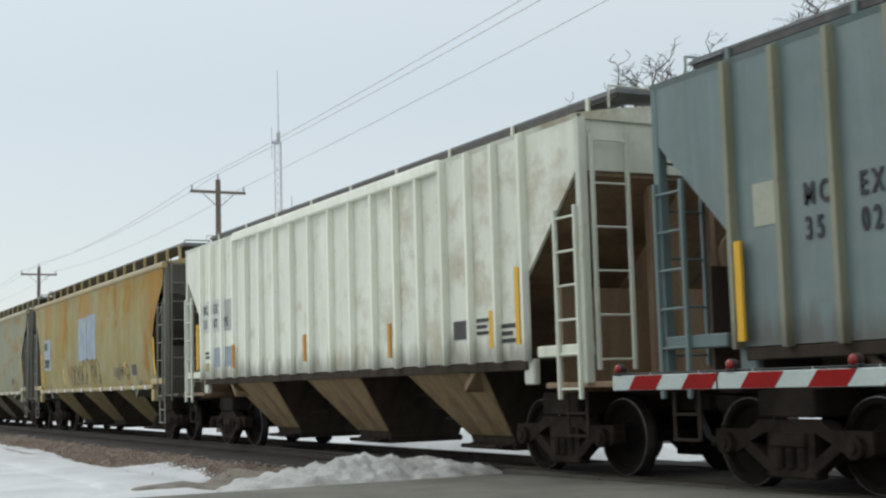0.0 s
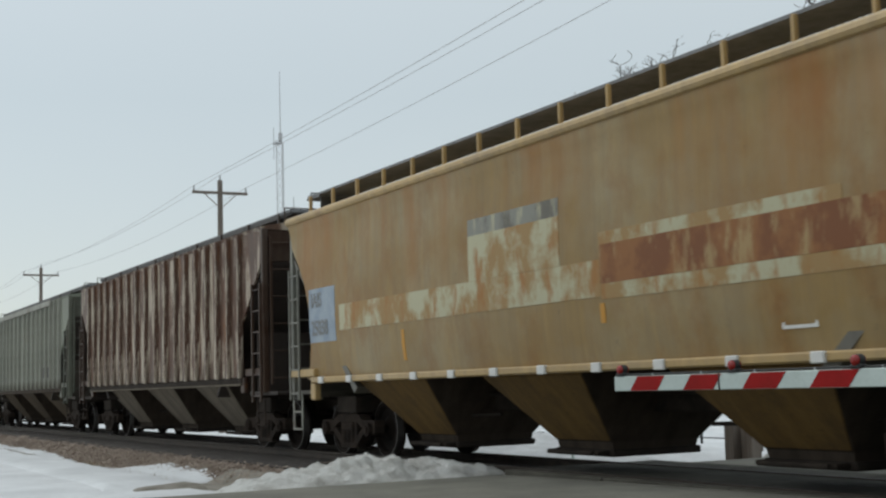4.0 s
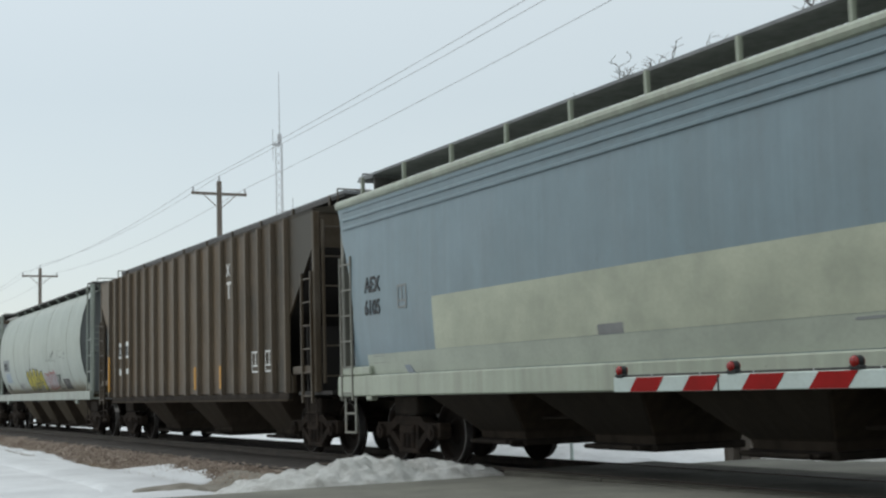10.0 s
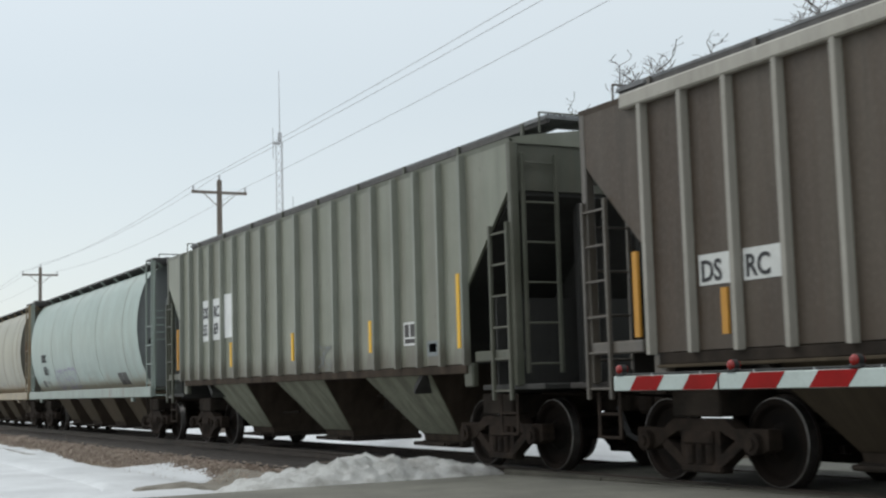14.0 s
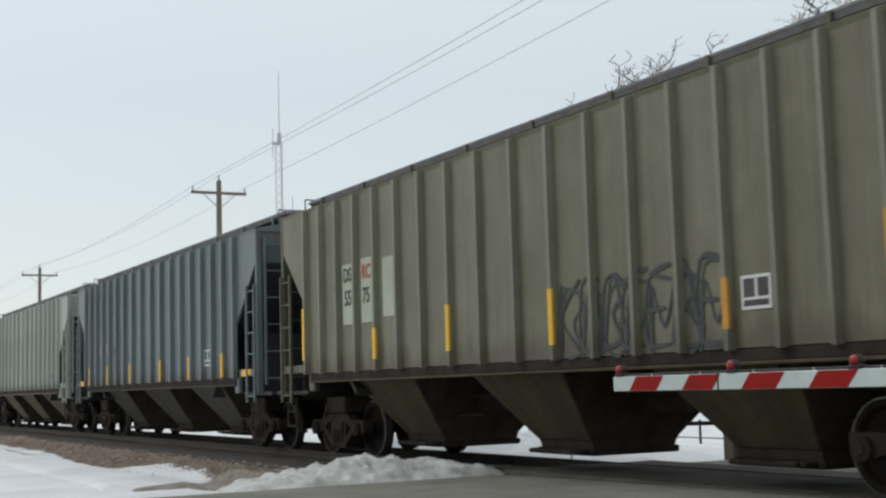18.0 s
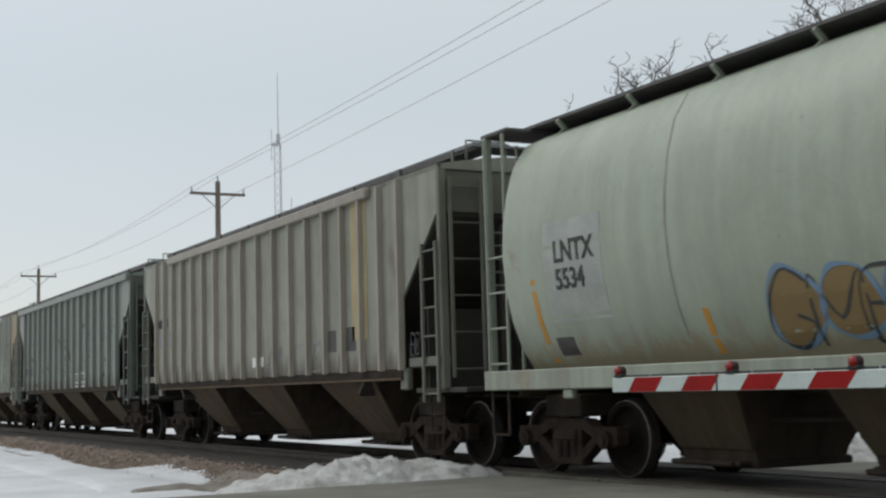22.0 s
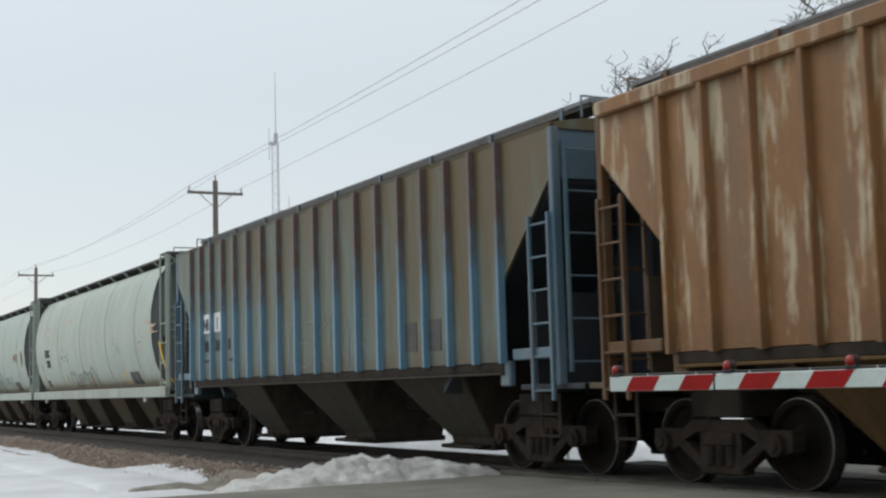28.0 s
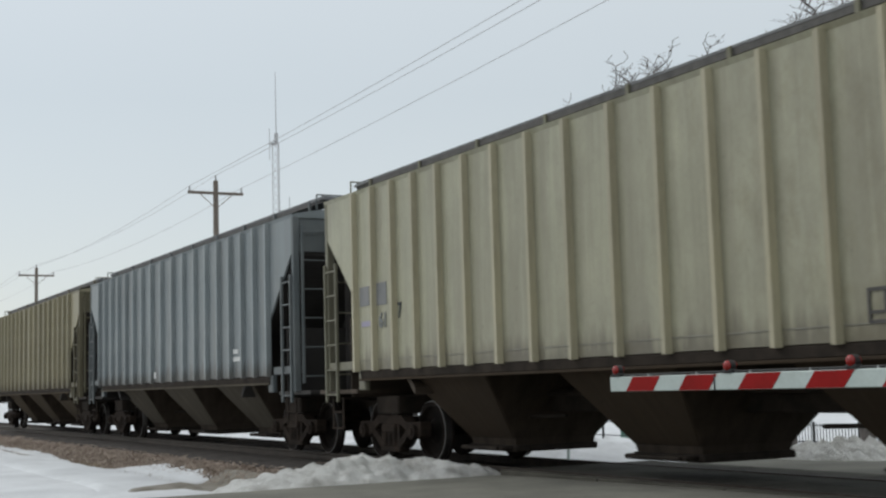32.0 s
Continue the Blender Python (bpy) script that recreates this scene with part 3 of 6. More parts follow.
def stencils(car, items, front):
    """Marks on the side that faces -y; front: y of the side as a function of z."""
    for kind, *a in items:
        if kind == "text":
            words, x, z, size, mat, *sq = a
            ob = lettering(words, size, mat, car, (x, front(z) - .008, z), *(sq or [1.0]))
            if abs(front(z) - front(z + size)) > 1e-4:
                me = ob.data.copy()
                for v in me.vertices:
                    v.co.z += front(z) - front(z + size * v.co.y)
                ob.data = me
        elif kind == "patch":
            x0, x1, z0, z1, mat, *lb = a
            zs = [z0 + (z1 - z0) * k / 6 for k in range(7)]
            part("painted_patch", Geo().loft([[(x0, front(z) - .005, z), (x1, front(z) - .005, z), (x1, front(z) + .01, z), (x0, front(z) + .01, z)] for z in zs]), mat, car, *(lb or [""]))
        elif kind == "bars":
            x0, x1, z0, z1, n, mat = a
            for k in range(n):
                z = z0 + (z1 - z0) * (k + .2) / n
                y = front(z) - .006
                part("unreadable_line", Geo().box(x0, x1 - (x1 - x0) * (.25 if k % 2 else 0), y, y + .01, z, z + (z1 - z0) * .55 / n), mat, car)
        elif kind == "box":
            x0, x1, z0, z1, mat, inner = a
            y = front(z0) - .006
            t = .032
            outer, hole = [(x0, z0), (x1, z0), (x1, z1), (x0, z1)], [(x0 + t, z0 + t), (x1 - t, z0 + t), (x1 - t, z1 - t), (x0 + t, z1 - t)]
            v = [(px, py, pz) for py in (y - .003, y + .008) for px, pz in outer + hole]
            f = [(i, (i + 1) % 4, 4 + (i + 1) % 4, 4 + i) for i in range(4)] + [(i, 8 + i, 8 + (i + 1) % 4, (i + 1) % 4) for i in range(4)]
            panel = part("data_panel", Geo().add(v, f), mat, car)
            part("panel_line", Geo().box((x0 + x1) / 2 - t / 2, (x0 + x1) / 2 + t / 2, y - .002, y + .006, z0 + (z1 - z0) * .36, z1 - t), mat, panel)
            part("panel_line", Geo().box(x0 + t, x1 - t, y - .002, y + .006, z0 + (z1 - z0) * .28, z0 + (z1 - z0) * .36), mat, panel)
            if inner:
                part("panel_ground", Geo().box(x0 + .01, x1 - .01, y + .002, y + .012, z0 + .01, z1 - .01), inner, car)


def side_poly(cut_x, cut_z, top_z, z0, z1, half):
    return [(-half + cut_x, z0), (half - cut_x, z0), (half - cut_x, cut_z), (half, top_z), (half, z1), (-half, z1), (-half, top_z), (-half + cut_x, cut_z)]


def ribbed_hopper(name, label, body, rib_mat, under, walk_mat=None, chord=0, z0=1.41, z1=4.24, roof_low=False, stripes=(), marks=(), sprays=(), cut=1.25, slope_mat=None, end_mat=None, roof_mat=None, panel_mat=None, flange=True, even_ribs=False, slide=0.0, weld=False):
    car = new(name)
    tagged(car, label, "railway car", "covered hopper cars of the train")
    end_mat, slope_mat, roof_mat = end_mat or body, slope_mat or under, roof_mat or body
    for s in (-1, 1):
        part("side_wall", lambda: Geo().prism(side_poly(cut, 2.42, 3.66, z0, z1, HALF), "y", -.02, .02), body, car, at=(0, s * 1.55, 0), key=("sides", cut, z0, z1))
    for s in (-1, 1):
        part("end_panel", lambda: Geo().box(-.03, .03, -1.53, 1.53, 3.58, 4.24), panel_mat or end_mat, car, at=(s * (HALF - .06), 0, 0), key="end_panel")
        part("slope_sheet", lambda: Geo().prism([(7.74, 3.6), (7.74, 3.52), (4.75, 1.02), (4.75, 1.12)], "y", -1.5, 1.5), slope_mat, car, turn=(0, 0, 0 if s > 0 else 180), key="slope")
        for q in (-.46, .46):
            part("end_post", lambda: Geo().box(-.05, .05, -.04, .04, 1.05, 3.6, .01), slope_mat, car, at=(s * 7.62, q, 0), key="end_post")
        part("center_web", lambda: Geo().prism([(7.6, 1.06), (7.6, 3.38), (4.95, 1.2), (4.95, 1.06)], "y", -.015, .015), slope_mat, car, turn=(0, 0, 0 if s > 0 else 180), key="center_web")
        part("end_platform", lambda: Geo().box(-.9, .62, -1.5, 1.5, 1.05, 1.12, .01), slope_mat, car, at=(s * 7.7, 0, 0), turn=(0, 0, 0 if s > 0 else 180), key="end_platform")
        for q in (-1, 1):
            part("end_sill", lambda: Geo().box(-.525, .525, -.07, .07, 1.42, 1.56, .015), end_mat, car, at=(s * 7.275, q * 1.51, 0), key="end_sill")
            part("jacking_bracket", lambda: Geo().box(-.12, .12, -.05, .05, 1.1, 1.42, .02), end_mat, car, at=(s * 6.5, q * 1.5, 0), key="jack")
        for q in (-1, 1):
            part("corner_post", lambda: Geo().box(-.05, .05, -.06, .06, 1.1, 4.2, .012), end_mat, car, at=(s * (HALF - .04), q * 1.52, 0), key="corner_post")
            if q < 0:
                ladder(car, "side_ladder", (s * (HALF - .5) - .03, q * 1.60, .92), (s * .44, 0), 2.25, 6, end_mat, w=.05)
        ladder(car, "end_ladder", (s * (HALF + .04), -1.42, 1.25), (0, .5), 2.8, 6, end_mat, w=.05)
        part("stirrup_step", lambda: Geo().bar((-.2, 0, 1.0), (-.2, 0, .5), .02, .05).bar((.2, 0, 1.0), (.2, 0, .5), .02, .05).bar((-.22, 0, .5), (.22, 0, .5), .04, .03).bar((-.2, 0, .76), (.2, 0, .76), .03, .03), M_TRUCK, car, at=(s * 7.5, -1.52, 0), key="stirrup")
    part("air_reservoir", lambda: Geo().tube((6.75, -1.15, 1.5), (6.75, .1, 1.5), .2, 14).tube((6.2, -.6, 1.35), (6.2, .3, 1.35), .12, 10), slope_mat, car, smooth=True, key="reservoir")
    part("brake_wheel", lambda: Geo().lathe([(-.02, .26), (.02, .26), (.02, .29), (-.02, .29), (-.02, .26)], 20).bar((-.26, 0, 0), (.26, 0, 0), .03, .03).bar((0, 0, -.26), (0, 0, .26), .03, .03), slope_mat, car, at=(7.95, .6, 2.6), turn=(0, 0, 90), key="brake_wheel")
    roof = Geo()
    prof = [(-1.57, z1 - .06), (-1.6, z1), (-1.2, z1 + .07), (-.5, z1 + .16), (.5, z1 + .16), (1.2, z1 + .07), (1.6, z1), (1.57, z1 - .06)]
    part("roof", lambda: roof.prism(prof, "x", -HALF, HALF), roof_mat, car, key=("roof", z1))
    for s in (-1, 1):
        # sill coloured dark, as the shaded recess between side and flange
        part("side_sill", lambda: Geo().box(-6.5, 6.5, -.04, .04, z0 - .13, z0 - .01, .01), M_DARK if flange else M_SHADE_GRIME, car, at=(0, s * 1.53, 0), key=("sill", z0))
        if flange:
            part("sill_flange", lambda: Geo().box(-6.5, 6.5, -.06, .06, z0 - .165, z0 - .13, .006), under, car, at=(0, s * 1.54, 0), key=("flange", z0))
    if weld:
        part("base_weld", lambda: Geo().box(-6.5, 6.5, -.006, .006, z0 + .14, z0 + .152), M_SEAM, car, at=(0, -1.572, 0), key=("base_weld", z0))
    ribs = [q * (.435 + .87 * k) for k in range(8) for q in (-1, 1)] if even_ribs else RIBS
    for x in ribs:
        for s in (-1, 1):
            part("rib", lambda: Geo().prism([(-.044, -.02), (-.031, -.108), (.031, -.108), (.044, -.02)], "z", z0 - .02, z1 - .03), rib_mat, car, at=(x, s * 1.55, 0), turn=(0, 0, 0 if s < 0 else 180), key=("rib", z0, z1))
    if chord:
        for s in (-1, 1):
            part("top_chord", lambda: Geo().box(-chord, chord, -.055, .055, z1 - .16, z1 + .01, .02), rib_mat, car, at=(0, s * 1.615, 0), key=("chord", chord))
    # hatch coaming and the running boards on the roof
    part("hatch_trough", lambda: Geo().box(-7.0, 7.0, -.32, .32, z1 + .14, z1 + .26, .03), roof_mat, car, key=("trough", z1))
    for k in range(8):
        part("hatch_cover", lambda: Geo().box(-.8, .8, -.36, .36, z1 + .25, z1 + .32, .03), roof_mat, car, at=(-6.1 + k * 1.74, 0, 0), key=("hatch", z1))
    for s in (-1, 1):
        part("running_board", lambda: Geo().box(-7.8, 7.8, -.30, .30, z1 + .32, z1 + .35), M_GRATE, car, at=(0, s * .69, 0), key=("walk", z1))
        part("walk_stringer", lambda: Geo().box(-7.8, 7.8, -.015, .015, z1 + .24, z1 + .32), M_WALK, car, at=(0, s * .97, 0), key=("stringer", z1))
        part("roof_end_walk", lambda: Geo().box(-.28, .28, -1.02, 1.02, z1 + .285, z1 + .32), M_GRATE, car, at=(s * 7.55, 0, 0), key=("endwalk", z1))
        part("roof_handrail", lambda: Geo().tube((0, -1.1, z1 + .37), (0, -.45, z1 + .37), .014, 6).tube((0, -1.1, z1 + .1), (0, -1.1, z1 + .37), .014, 6).tube((0, -.45, z1 + .1), (0, -.45, z1 + .37), .014, 6), end_mat, car, at=(s * 7.78, 0, 0), key=("grab", z1))
    for k in range(9):
        for s in (-1, 1):
            part("walk_bracket", lambda: Geo().box(-.03, .03, -1.02, -.99, z1 + .03, z1 + .34).bar((0, -1.0, z1 + .06), (0, -.5, z1 + .2), .04, .03), end_mat, car, at=(-7.2 + 1.8 * k, 0, 0), turn=(0, 0, 0 if s < 0 else 180), key=("bracket", z1))
    underframe(car, under, (-4.0, 0, 4.0), web_mat=slope_mat)
    built = set(car.children)
    for x, za, zb, *m in stripes:
        part("reflective_stripe", Geo().box(x - .045, x + .045, -1.664, -1.63, za, zb), m[0] if m else M_YELLOW, car)
    stencils(car, marks, lambda z: -1.574)
    for fn in sprays:
        fn(car, lambda z: -1.574)
    for ob in car.children:
        if ob not in built:
            ob.matrix_basis = pose(-slide, 0, 0) @ ob.matrix_basis
    return car


ROUND = [(1.16, 1.30), (1.33, 1.55), (1.47, 1.9), (1.56, 2.3), (1.60, 2.75), (1.58, 3.15), (1.51, 3.55), (1.40, 3.90), (1.20, 4.19), (.90, 4.34), (.48, 4.41), (0, 4.43)]
SMOOTH = [(1.50, 1.30), (1.56, 1.7), (1.595, 2.2), (1.60, 2.8), (1.59, 3.4), (1.57, 3.85), (1.585, 3.95), (1.60, 4.06), (1.55, 4.17), (1.2, 4.27), (.5, 4.36), (0, 4.38)]


def wall_y(prof):
    zs, ys = [z for _, z in prof], [-y for y, _ in prof]
    return lambda z: float(np.interp(z, zs, ys))


def ring(prof, x):
    return [(x, -y, z) for y, z in prof] + [(x, y, z) for y, z in prof[-2::-1]]


TRUCK_ROUND = 6.7
BODY_BACK = -.15       # the barrel sits a little behind the middle of its end frames
KEPT = {}


def round_hopper(name, label, body, sill_mat, end_mat, under, marks=(), stripes=(), sprays=(), bands=(-4.6, -1.55, 1.55, 4.6), ahead=0.0, seam_mat=None):
    """A covered hopper with a barrel-shaped body, flat round bulkheads and long side sills."""
    car = new(name)
    tagged(car, label, "railway car", "covered hopper cars of the train")
    grimy = KEPT.setdefault("grimy", paint("grimy_end_paint", (.085, .088, .084, 1), 77, .8, .2, dirt_colour=(.03, .025, .02, 1), rust_colour=(.07, .04, .025, 1), fade=.05, rough=.7))
    part("body", lambda: Geo().loft([ring(ROUND, x) for x in (-7.08, -6.9, 0, 6.9, 7.08)], caps=False), body, car, at=(BODY_BACK, 0, 0), smooth=True, key="barrel")
    for s in (-1, 1):
        part("bulkhead", lambda: Geo().loft([ring([(y * .985, z) for y, z in ROUND], x) for x in (6.98, 7.01)]), end_mat, car, at=(BODY_BACK, 0, 0), turn=(0, 0, 0 if s > 0 else 180), key="bulkhead")
        turn = (0, 0, 0 if s > 0 else 180)
        part("end_cap", lambda: Geo().box(7.02, 7.6, -.75, .75, 3.5, 4.36, .02), grimy, car, turn=turn, key="round_cap")
        part("end_sheet", lambda: Geo().box(7.28, 7.34, -.86, .86, 1.1, 3.5), grimy, car, turn=turn, key="round_end")
        for q in (-.88, .88):
            part("end_gusset", lambda: Geo().prism([(7.02, 3.5), (7.6, 3.5), (7.3, 1.2), (7.02, 1.2)], "y", -.02, .02), end_mat, car, at=(0, q, 0), turn=turn, key="round_gusset")
        for z in (2.1, 3.1):
            part("end_stiffener", lambda: Geo().box(7.34, 7.4, -.86, .86, -.04, .04, .01), grimy, car, at=(0, 0, z), turn=turn, key="round_stiff")
        part("bulkhead_port", lambda: Geo().tube((7.0, -1.2, 2.45), (7.03, -1.2, 2.45), .09, 14), M_BLACK, car, at=(BODY_BACK, 0, 0), turn=(0, 0, 0 if s > 0 else 180), key="port")
        part("end_opening", lambda: Geo().prism([(-.02, 1.35), (.16, 1.75), (.26, 2.1), (.22, 2.35), (.05, 2.48), (-.14, 2.4), (-.26, 2.1), (-.16, 1.75)], "x", 7.34, 7.38), M_BLACK, car, turn=(0, 0, 0 if s > 0 else 180), key="end_opening")
        part("end_platform", lambda: Geo().box(6.9, 7.9, -1.4, 1.4, 1.07, 1.12, .01), sill_mat, car, turn=(0, 0, 0 if s > 0 else 180), key="round_platform")
        for q in (-1, 1):
            part("corner_post", lambda: Geo().box(-.04, .04, -.05, .05, 1.28, 4.40, .01), sill_mat, car, at=(s * 7.85, q * 1.42, 0), key="round_post")
        ladder(car, "side_ladder", (s * 7.36, -1.47, 1.28), (s * .48, 0), 3.1, 4, sill_mat, last=1.5)
        ladder(car, "end_ladder", (s * 7.91, -1.42, 1.25), (0, .5), 3.1, 5, sill_mat, first=1.2)
        part("roof_end_frame", lambda: Geo().box(7.28, 7.95, -1.46, 1.46, 4.395, 4.45, .015), M_WALK, car, turn=(0, 0, 0 if s > 0 else 180), key="round_frame")
        part("roof_handrail", lambda: Geo().tube((7.9, -1.3, 4.54), (7.9, -.5, 4.54), .014, 6).tube((7.9, -1.3, 4.44), (7.9, -1.3, 4.54), .014, 6).tube((7.9, -.5, 4.44), (7.9, -.5, 4.54), .014, 6), M_WALK, car, turn=(0, 0, 0 if s > 0 else 180), key="round_rail")
        part("side_sill", lambda: Geo().box(-7.92, 7.92, -.06, .06, 1.06, 1.31, .015), sill_mat, car, at=(0, s * 1.47, 0), key="round_sill")
        part("running_board", lambda: Geo().box(-7.7, 7.7, -.30, .30, 4.45, 4.49), M_WALK, car, at=(0, s * .78, 0), key="round_walk")
        part("stirrup_step", lambda: Geo().bar((-.2, 0, 1.1), (-.2, 0, .5), .02, .05).bar((.2, 0, 1.1), (.2, 0, .5), .02, .05).bar((-.22, 0, .5), (.22, 0, .5), .04, .03), M_TRUCK, car, at=(s * 7.6, -1.47, 0), key="stirrup2")
        part("jacking_pad", lambda: Geo().box(-.1, .1, -.04, .04, .95, 1.07, .015), sill_mat, car, at=(s * 6.0, -1.46, 0), key="pad")
    for k in range(10):
        x = -6.63 + k * 1.51
        for s in (-1, 1):
            part("walk_bracket", lambda: Geo().bar((0, -1.09, 4.44), (0, -.93, 4.30), .05, .045).bar((0, -.97, 4.34), (0, -1.08, 4.24), .04, .03), sill_mat, car, at=(x, 0, 0), turn=(0, 0, 0 if s < 0 else 180), key="round_bracket")
    # trough coloured dark for the shade under the running boards
    part("hatch_trough", lambda: Geo().box(-7.0, 7.0, -.56, .56, 4.3, 4.452, .03), M_SHADE_GRIME, car, key="round_trough")
    for k in range(8):
        part("hatch_cover", lambda: Geo().box(-.8, .8, -.34, .34, 4.452, 4.51, .03), body, car, at=(-6.1 + k * 1.74, 0, 0), key="round_hatch")
    for x in bands:
        part("weld_seam", lambda: Geo().loft([[(-.011, -y, z) for y, z in ROUND[1:10]], [(-.011, -y - .004, z) for y, z in ROUND[1:10]], [(.011, -y - .004, z) for y, z in ROUND[1:10]], [(.011, -y, z) for y, z in ROUND[1:10]]], caps=False, closed=False), seam_mat or M_SEAM, car, at=(x + .82 - ahead, 0, 0), key="seam")
    underframe(car, under, (-4.35, -1.45, 1.45, 4.35), low=.24, top=1.22, bay_len=1.75, half_w=1.12, up=0, trucks=TRUCK_ROUND)
    front = wall_y(ROUND)
    built = set(car.children)
    strips(car, stripes, front)
    stencils(car, marks, front)
    for fn in sprays:
        fn(car, front)
    # marks are laid out from the car's bolster middle
    for ob in car.children:
        if ob not in built:
            ob.matrix_basis = pose(.82 - ahead, 0, 0) @ ob.matrix_basis
    return car


def strips(car, stripes, front):
    for x, za, zb, *m in stripes:
        zs = [za + (zb - za) * k / 4 for k in range(5)]
        part("reflective_stripe", Geo().loft([[(x - .045, front(z) - .006, z), (x + .045, front(z) - .006, z), (x + .045, front(z) + .01, z), (x - .045, front(z) + .01, z)] for z in zs]), m[0] if m else M_YELLOW, car)


def smooth_hopper(name, label, body, trim, end_mat, under, marks=(), stripes=(), sprays=(), long_sill=False, grooves=False, scoop=1.0, scoop_rear=None, posts=16):
    """A covered hopper with smooth bowed sides, a rolled top edge and a raised roof walk on posts."""
    car = new(name)
    tagged(car, label, "railway car", "covered hopper cars of the train")
    z0 = 1.30
    steel = KEPT.setdefault("steel", paint("grimy_ladder_paint", (.15, .15, .125, 1), 78, .5, .2))
    def edge(z):
        return float(np.interp(z, (1.3, 1.55, 1.9, 2.4, 2.9, 3.3, 3.6, 4.0, 4.3), (.62, .86, 1.0, 1.02, .82, .52, .2, .05, .05)))
    fine = [(float(np.interp(z, [p[1] for p in SMOOTH], [p[0] for p in SMOOTH])), z) for z in np.linspace(1.3, 4.17, 22)]
    def side(near):
        rows = []
        for y, z in fine:
            rear, fore = -7.9 + edge(z) * (scoop if scoop_rear is None else scoop_rear), 7.9 - edge(z) * scoop
            rows.append([(rear + (fore - rear) * k / 6, -y if near else y, z) for k in range(7)])
        return Geo().loft(rows, caps=False, closed=False)
    for near in (True, False):
        part("side_wall", lambda: side(near), body, car, smooth=True, key=("bowed_sides", scoop, scoop_rear, near))
    part("roof", lambda: Geo().loft([ring(SMOOTH[-4:], x) for x in (-7.85, 7.85)]), trim, car, smooth=True, key="bowed_roof")
    for s in (-1, 1):
        part("top_edge", lambda: Geo().tube((-7.9, 0, 4.12), (7.9, 0, 4.12), .075, 10), trim, car, at=(0, s * 1.57, 0), smooth=True, key="top_edge")
    if grooves:
        for z in (3.72, 3.86, 4.0):
            part("side_bead", lambda: Geo().box(-7.7, 7.7, -.02, .012, -.025, .025, .01), body, car, at=(0, -1.585, z), key="bead")
    low = 1.02 if long_sill else 1.24
    reach = 8.0 if long_sill else 6.9
    for s in (-1, 1):
        part("side_sill", lambda: Geo().box(-reach, reach, -.06, .06, low, 1.34, .02), trim, car, at=(0, s * 1.54, 0), key=("bow_sill", long_sill))
    if not long_sill:
        for k in range(12):
            part("sill_tab", lambda: Geo().box(-.09, .09, -.03, .02, -.06, .05, .01), M_WHITETEXT, car, at=(-6.4 + k * 1.16, -1.6, 1.29), key="sill_tab")
    for s in (-1, 1):
        turn = (0, 0, 0 if s > 0 else 180)
        part("end_panel", lambda: Geo().box(7.78, 7.84, -1.54, 1.54, 3.45, 4.22), end_mat, car, turn=turn, key="bow_end")
        part("slope_sheet", lambda: Geo().prism([(7.8, 3.5), (7.8, 3.42), (5.2, 1.05), (5.1, 1.15)], "y", -1.53, 1.53), end_mat, car, turn=turn, key="bow_slope")
        for q in (-.46, .46):
            part("end_post", lambda: Geo().box(7.55, 7.65, -.04, .04, 1.05, 3.5, .01), end_mat, car, at=(0, q, 0), turn=turn, key="bow_post")
        part("end_platform", lambda: Geo().box(6.9, 8.3, -1.4, 1.4, 1.05, 1.12, .01), end_mat, car, turn=turn, key="bow_platform")
        for q in (-1, 1):
            part("end_sill", lambda: Geo().box(-.55, .55, -.08, .08, 1.345, 1.48, .02), trim, car, at=(s * 7.3, q * 1.52, 0), key="bow_end_sill")
            part("jacking_bracket", lambda: Geo().box(-.1, .1, -.06, .06, .95, 1.235, .02), trim, car, at=(s * 6.85, q * 1.52, 0), key="bow_jack")
        for q in (-1, 1):
            part("corner_post", lambda: Geo().box(-.05, .05, -.06, .06, 1.1, 4.12, .012), steel, car, at=(s * 7.82, q * 1.5, 0), key="bow_corner")
        ladder(car, "side_ladder", (s * 7.4, -1.60, .95), (s * .42, 0), 2.3, 6, steel)
        ladder(car, "end_ladder", (s * 7.95, -1.42, .95), (0, .46), 3.3, 8, steel)
        part("stirrup_step", lambda: Geo().bar((-.2, 0, 1.1), (-.2, 0, .45), .02, .05).bar((.2, 0, 1.1), (.2, 0, .45), .02, .05).bar((-.22, 0, .45), (.22, 0, .45), .04, .03).bar((-.2, 0, .75), (.2, 0, .75), .03, .03), steel, car, at=(s * 7.6, -1.55, 0), key="stirrup3")
        part("running_board", lambda: Geo().box(-8.0, 8.0, -.33, .33, 4.60, 4.64), M_GRATE, car, at=(0, s * .82, 0), key="bow_walk")
        part("roof_end_walk", lambda: Geo().box(-.3, .3, -1.15, 1.15, 4.565, 4.598), M_GRATE, car, at=(s * 7.75, 0, 0), key="bow_endwalk")
        part("walk_end_plate", lambda: Geo().box(-.02, .02, -1.1, 1.1, 4.2, 4.565), M_WALK, car, at=(s * 7.5, 0, 0), key="bow_end_plate")
        part("roof_handrail", lambda: Geo().tube((0, -1.1, 4.70), (0, -.5, 4.70), .014, 6).tube((0, -1.1, 4.62), (0, -1.1, 4.70), .014, 6).tube((0, -.5, 4.62), (0, -.5, 4.70), .014, 6), M_WALK, car, at=(s * 7.95, 0, 0), key="bow_rail")
        for k in range(posts):
            part("walk_post", lambda: Geo().box(-.025, .025, -.03, .03, 4.18, 4.61, .006), trim, car, at=(-7.8 + k * 15.6 / (posts - 1), s * 1.17, 0), key="walk_post")
    part("hatch_trough", lambda: Geo().box(-7.0, 7.0, -.3, .3, 4.34, 4.5, .03), trim, car, key="bow_trough")
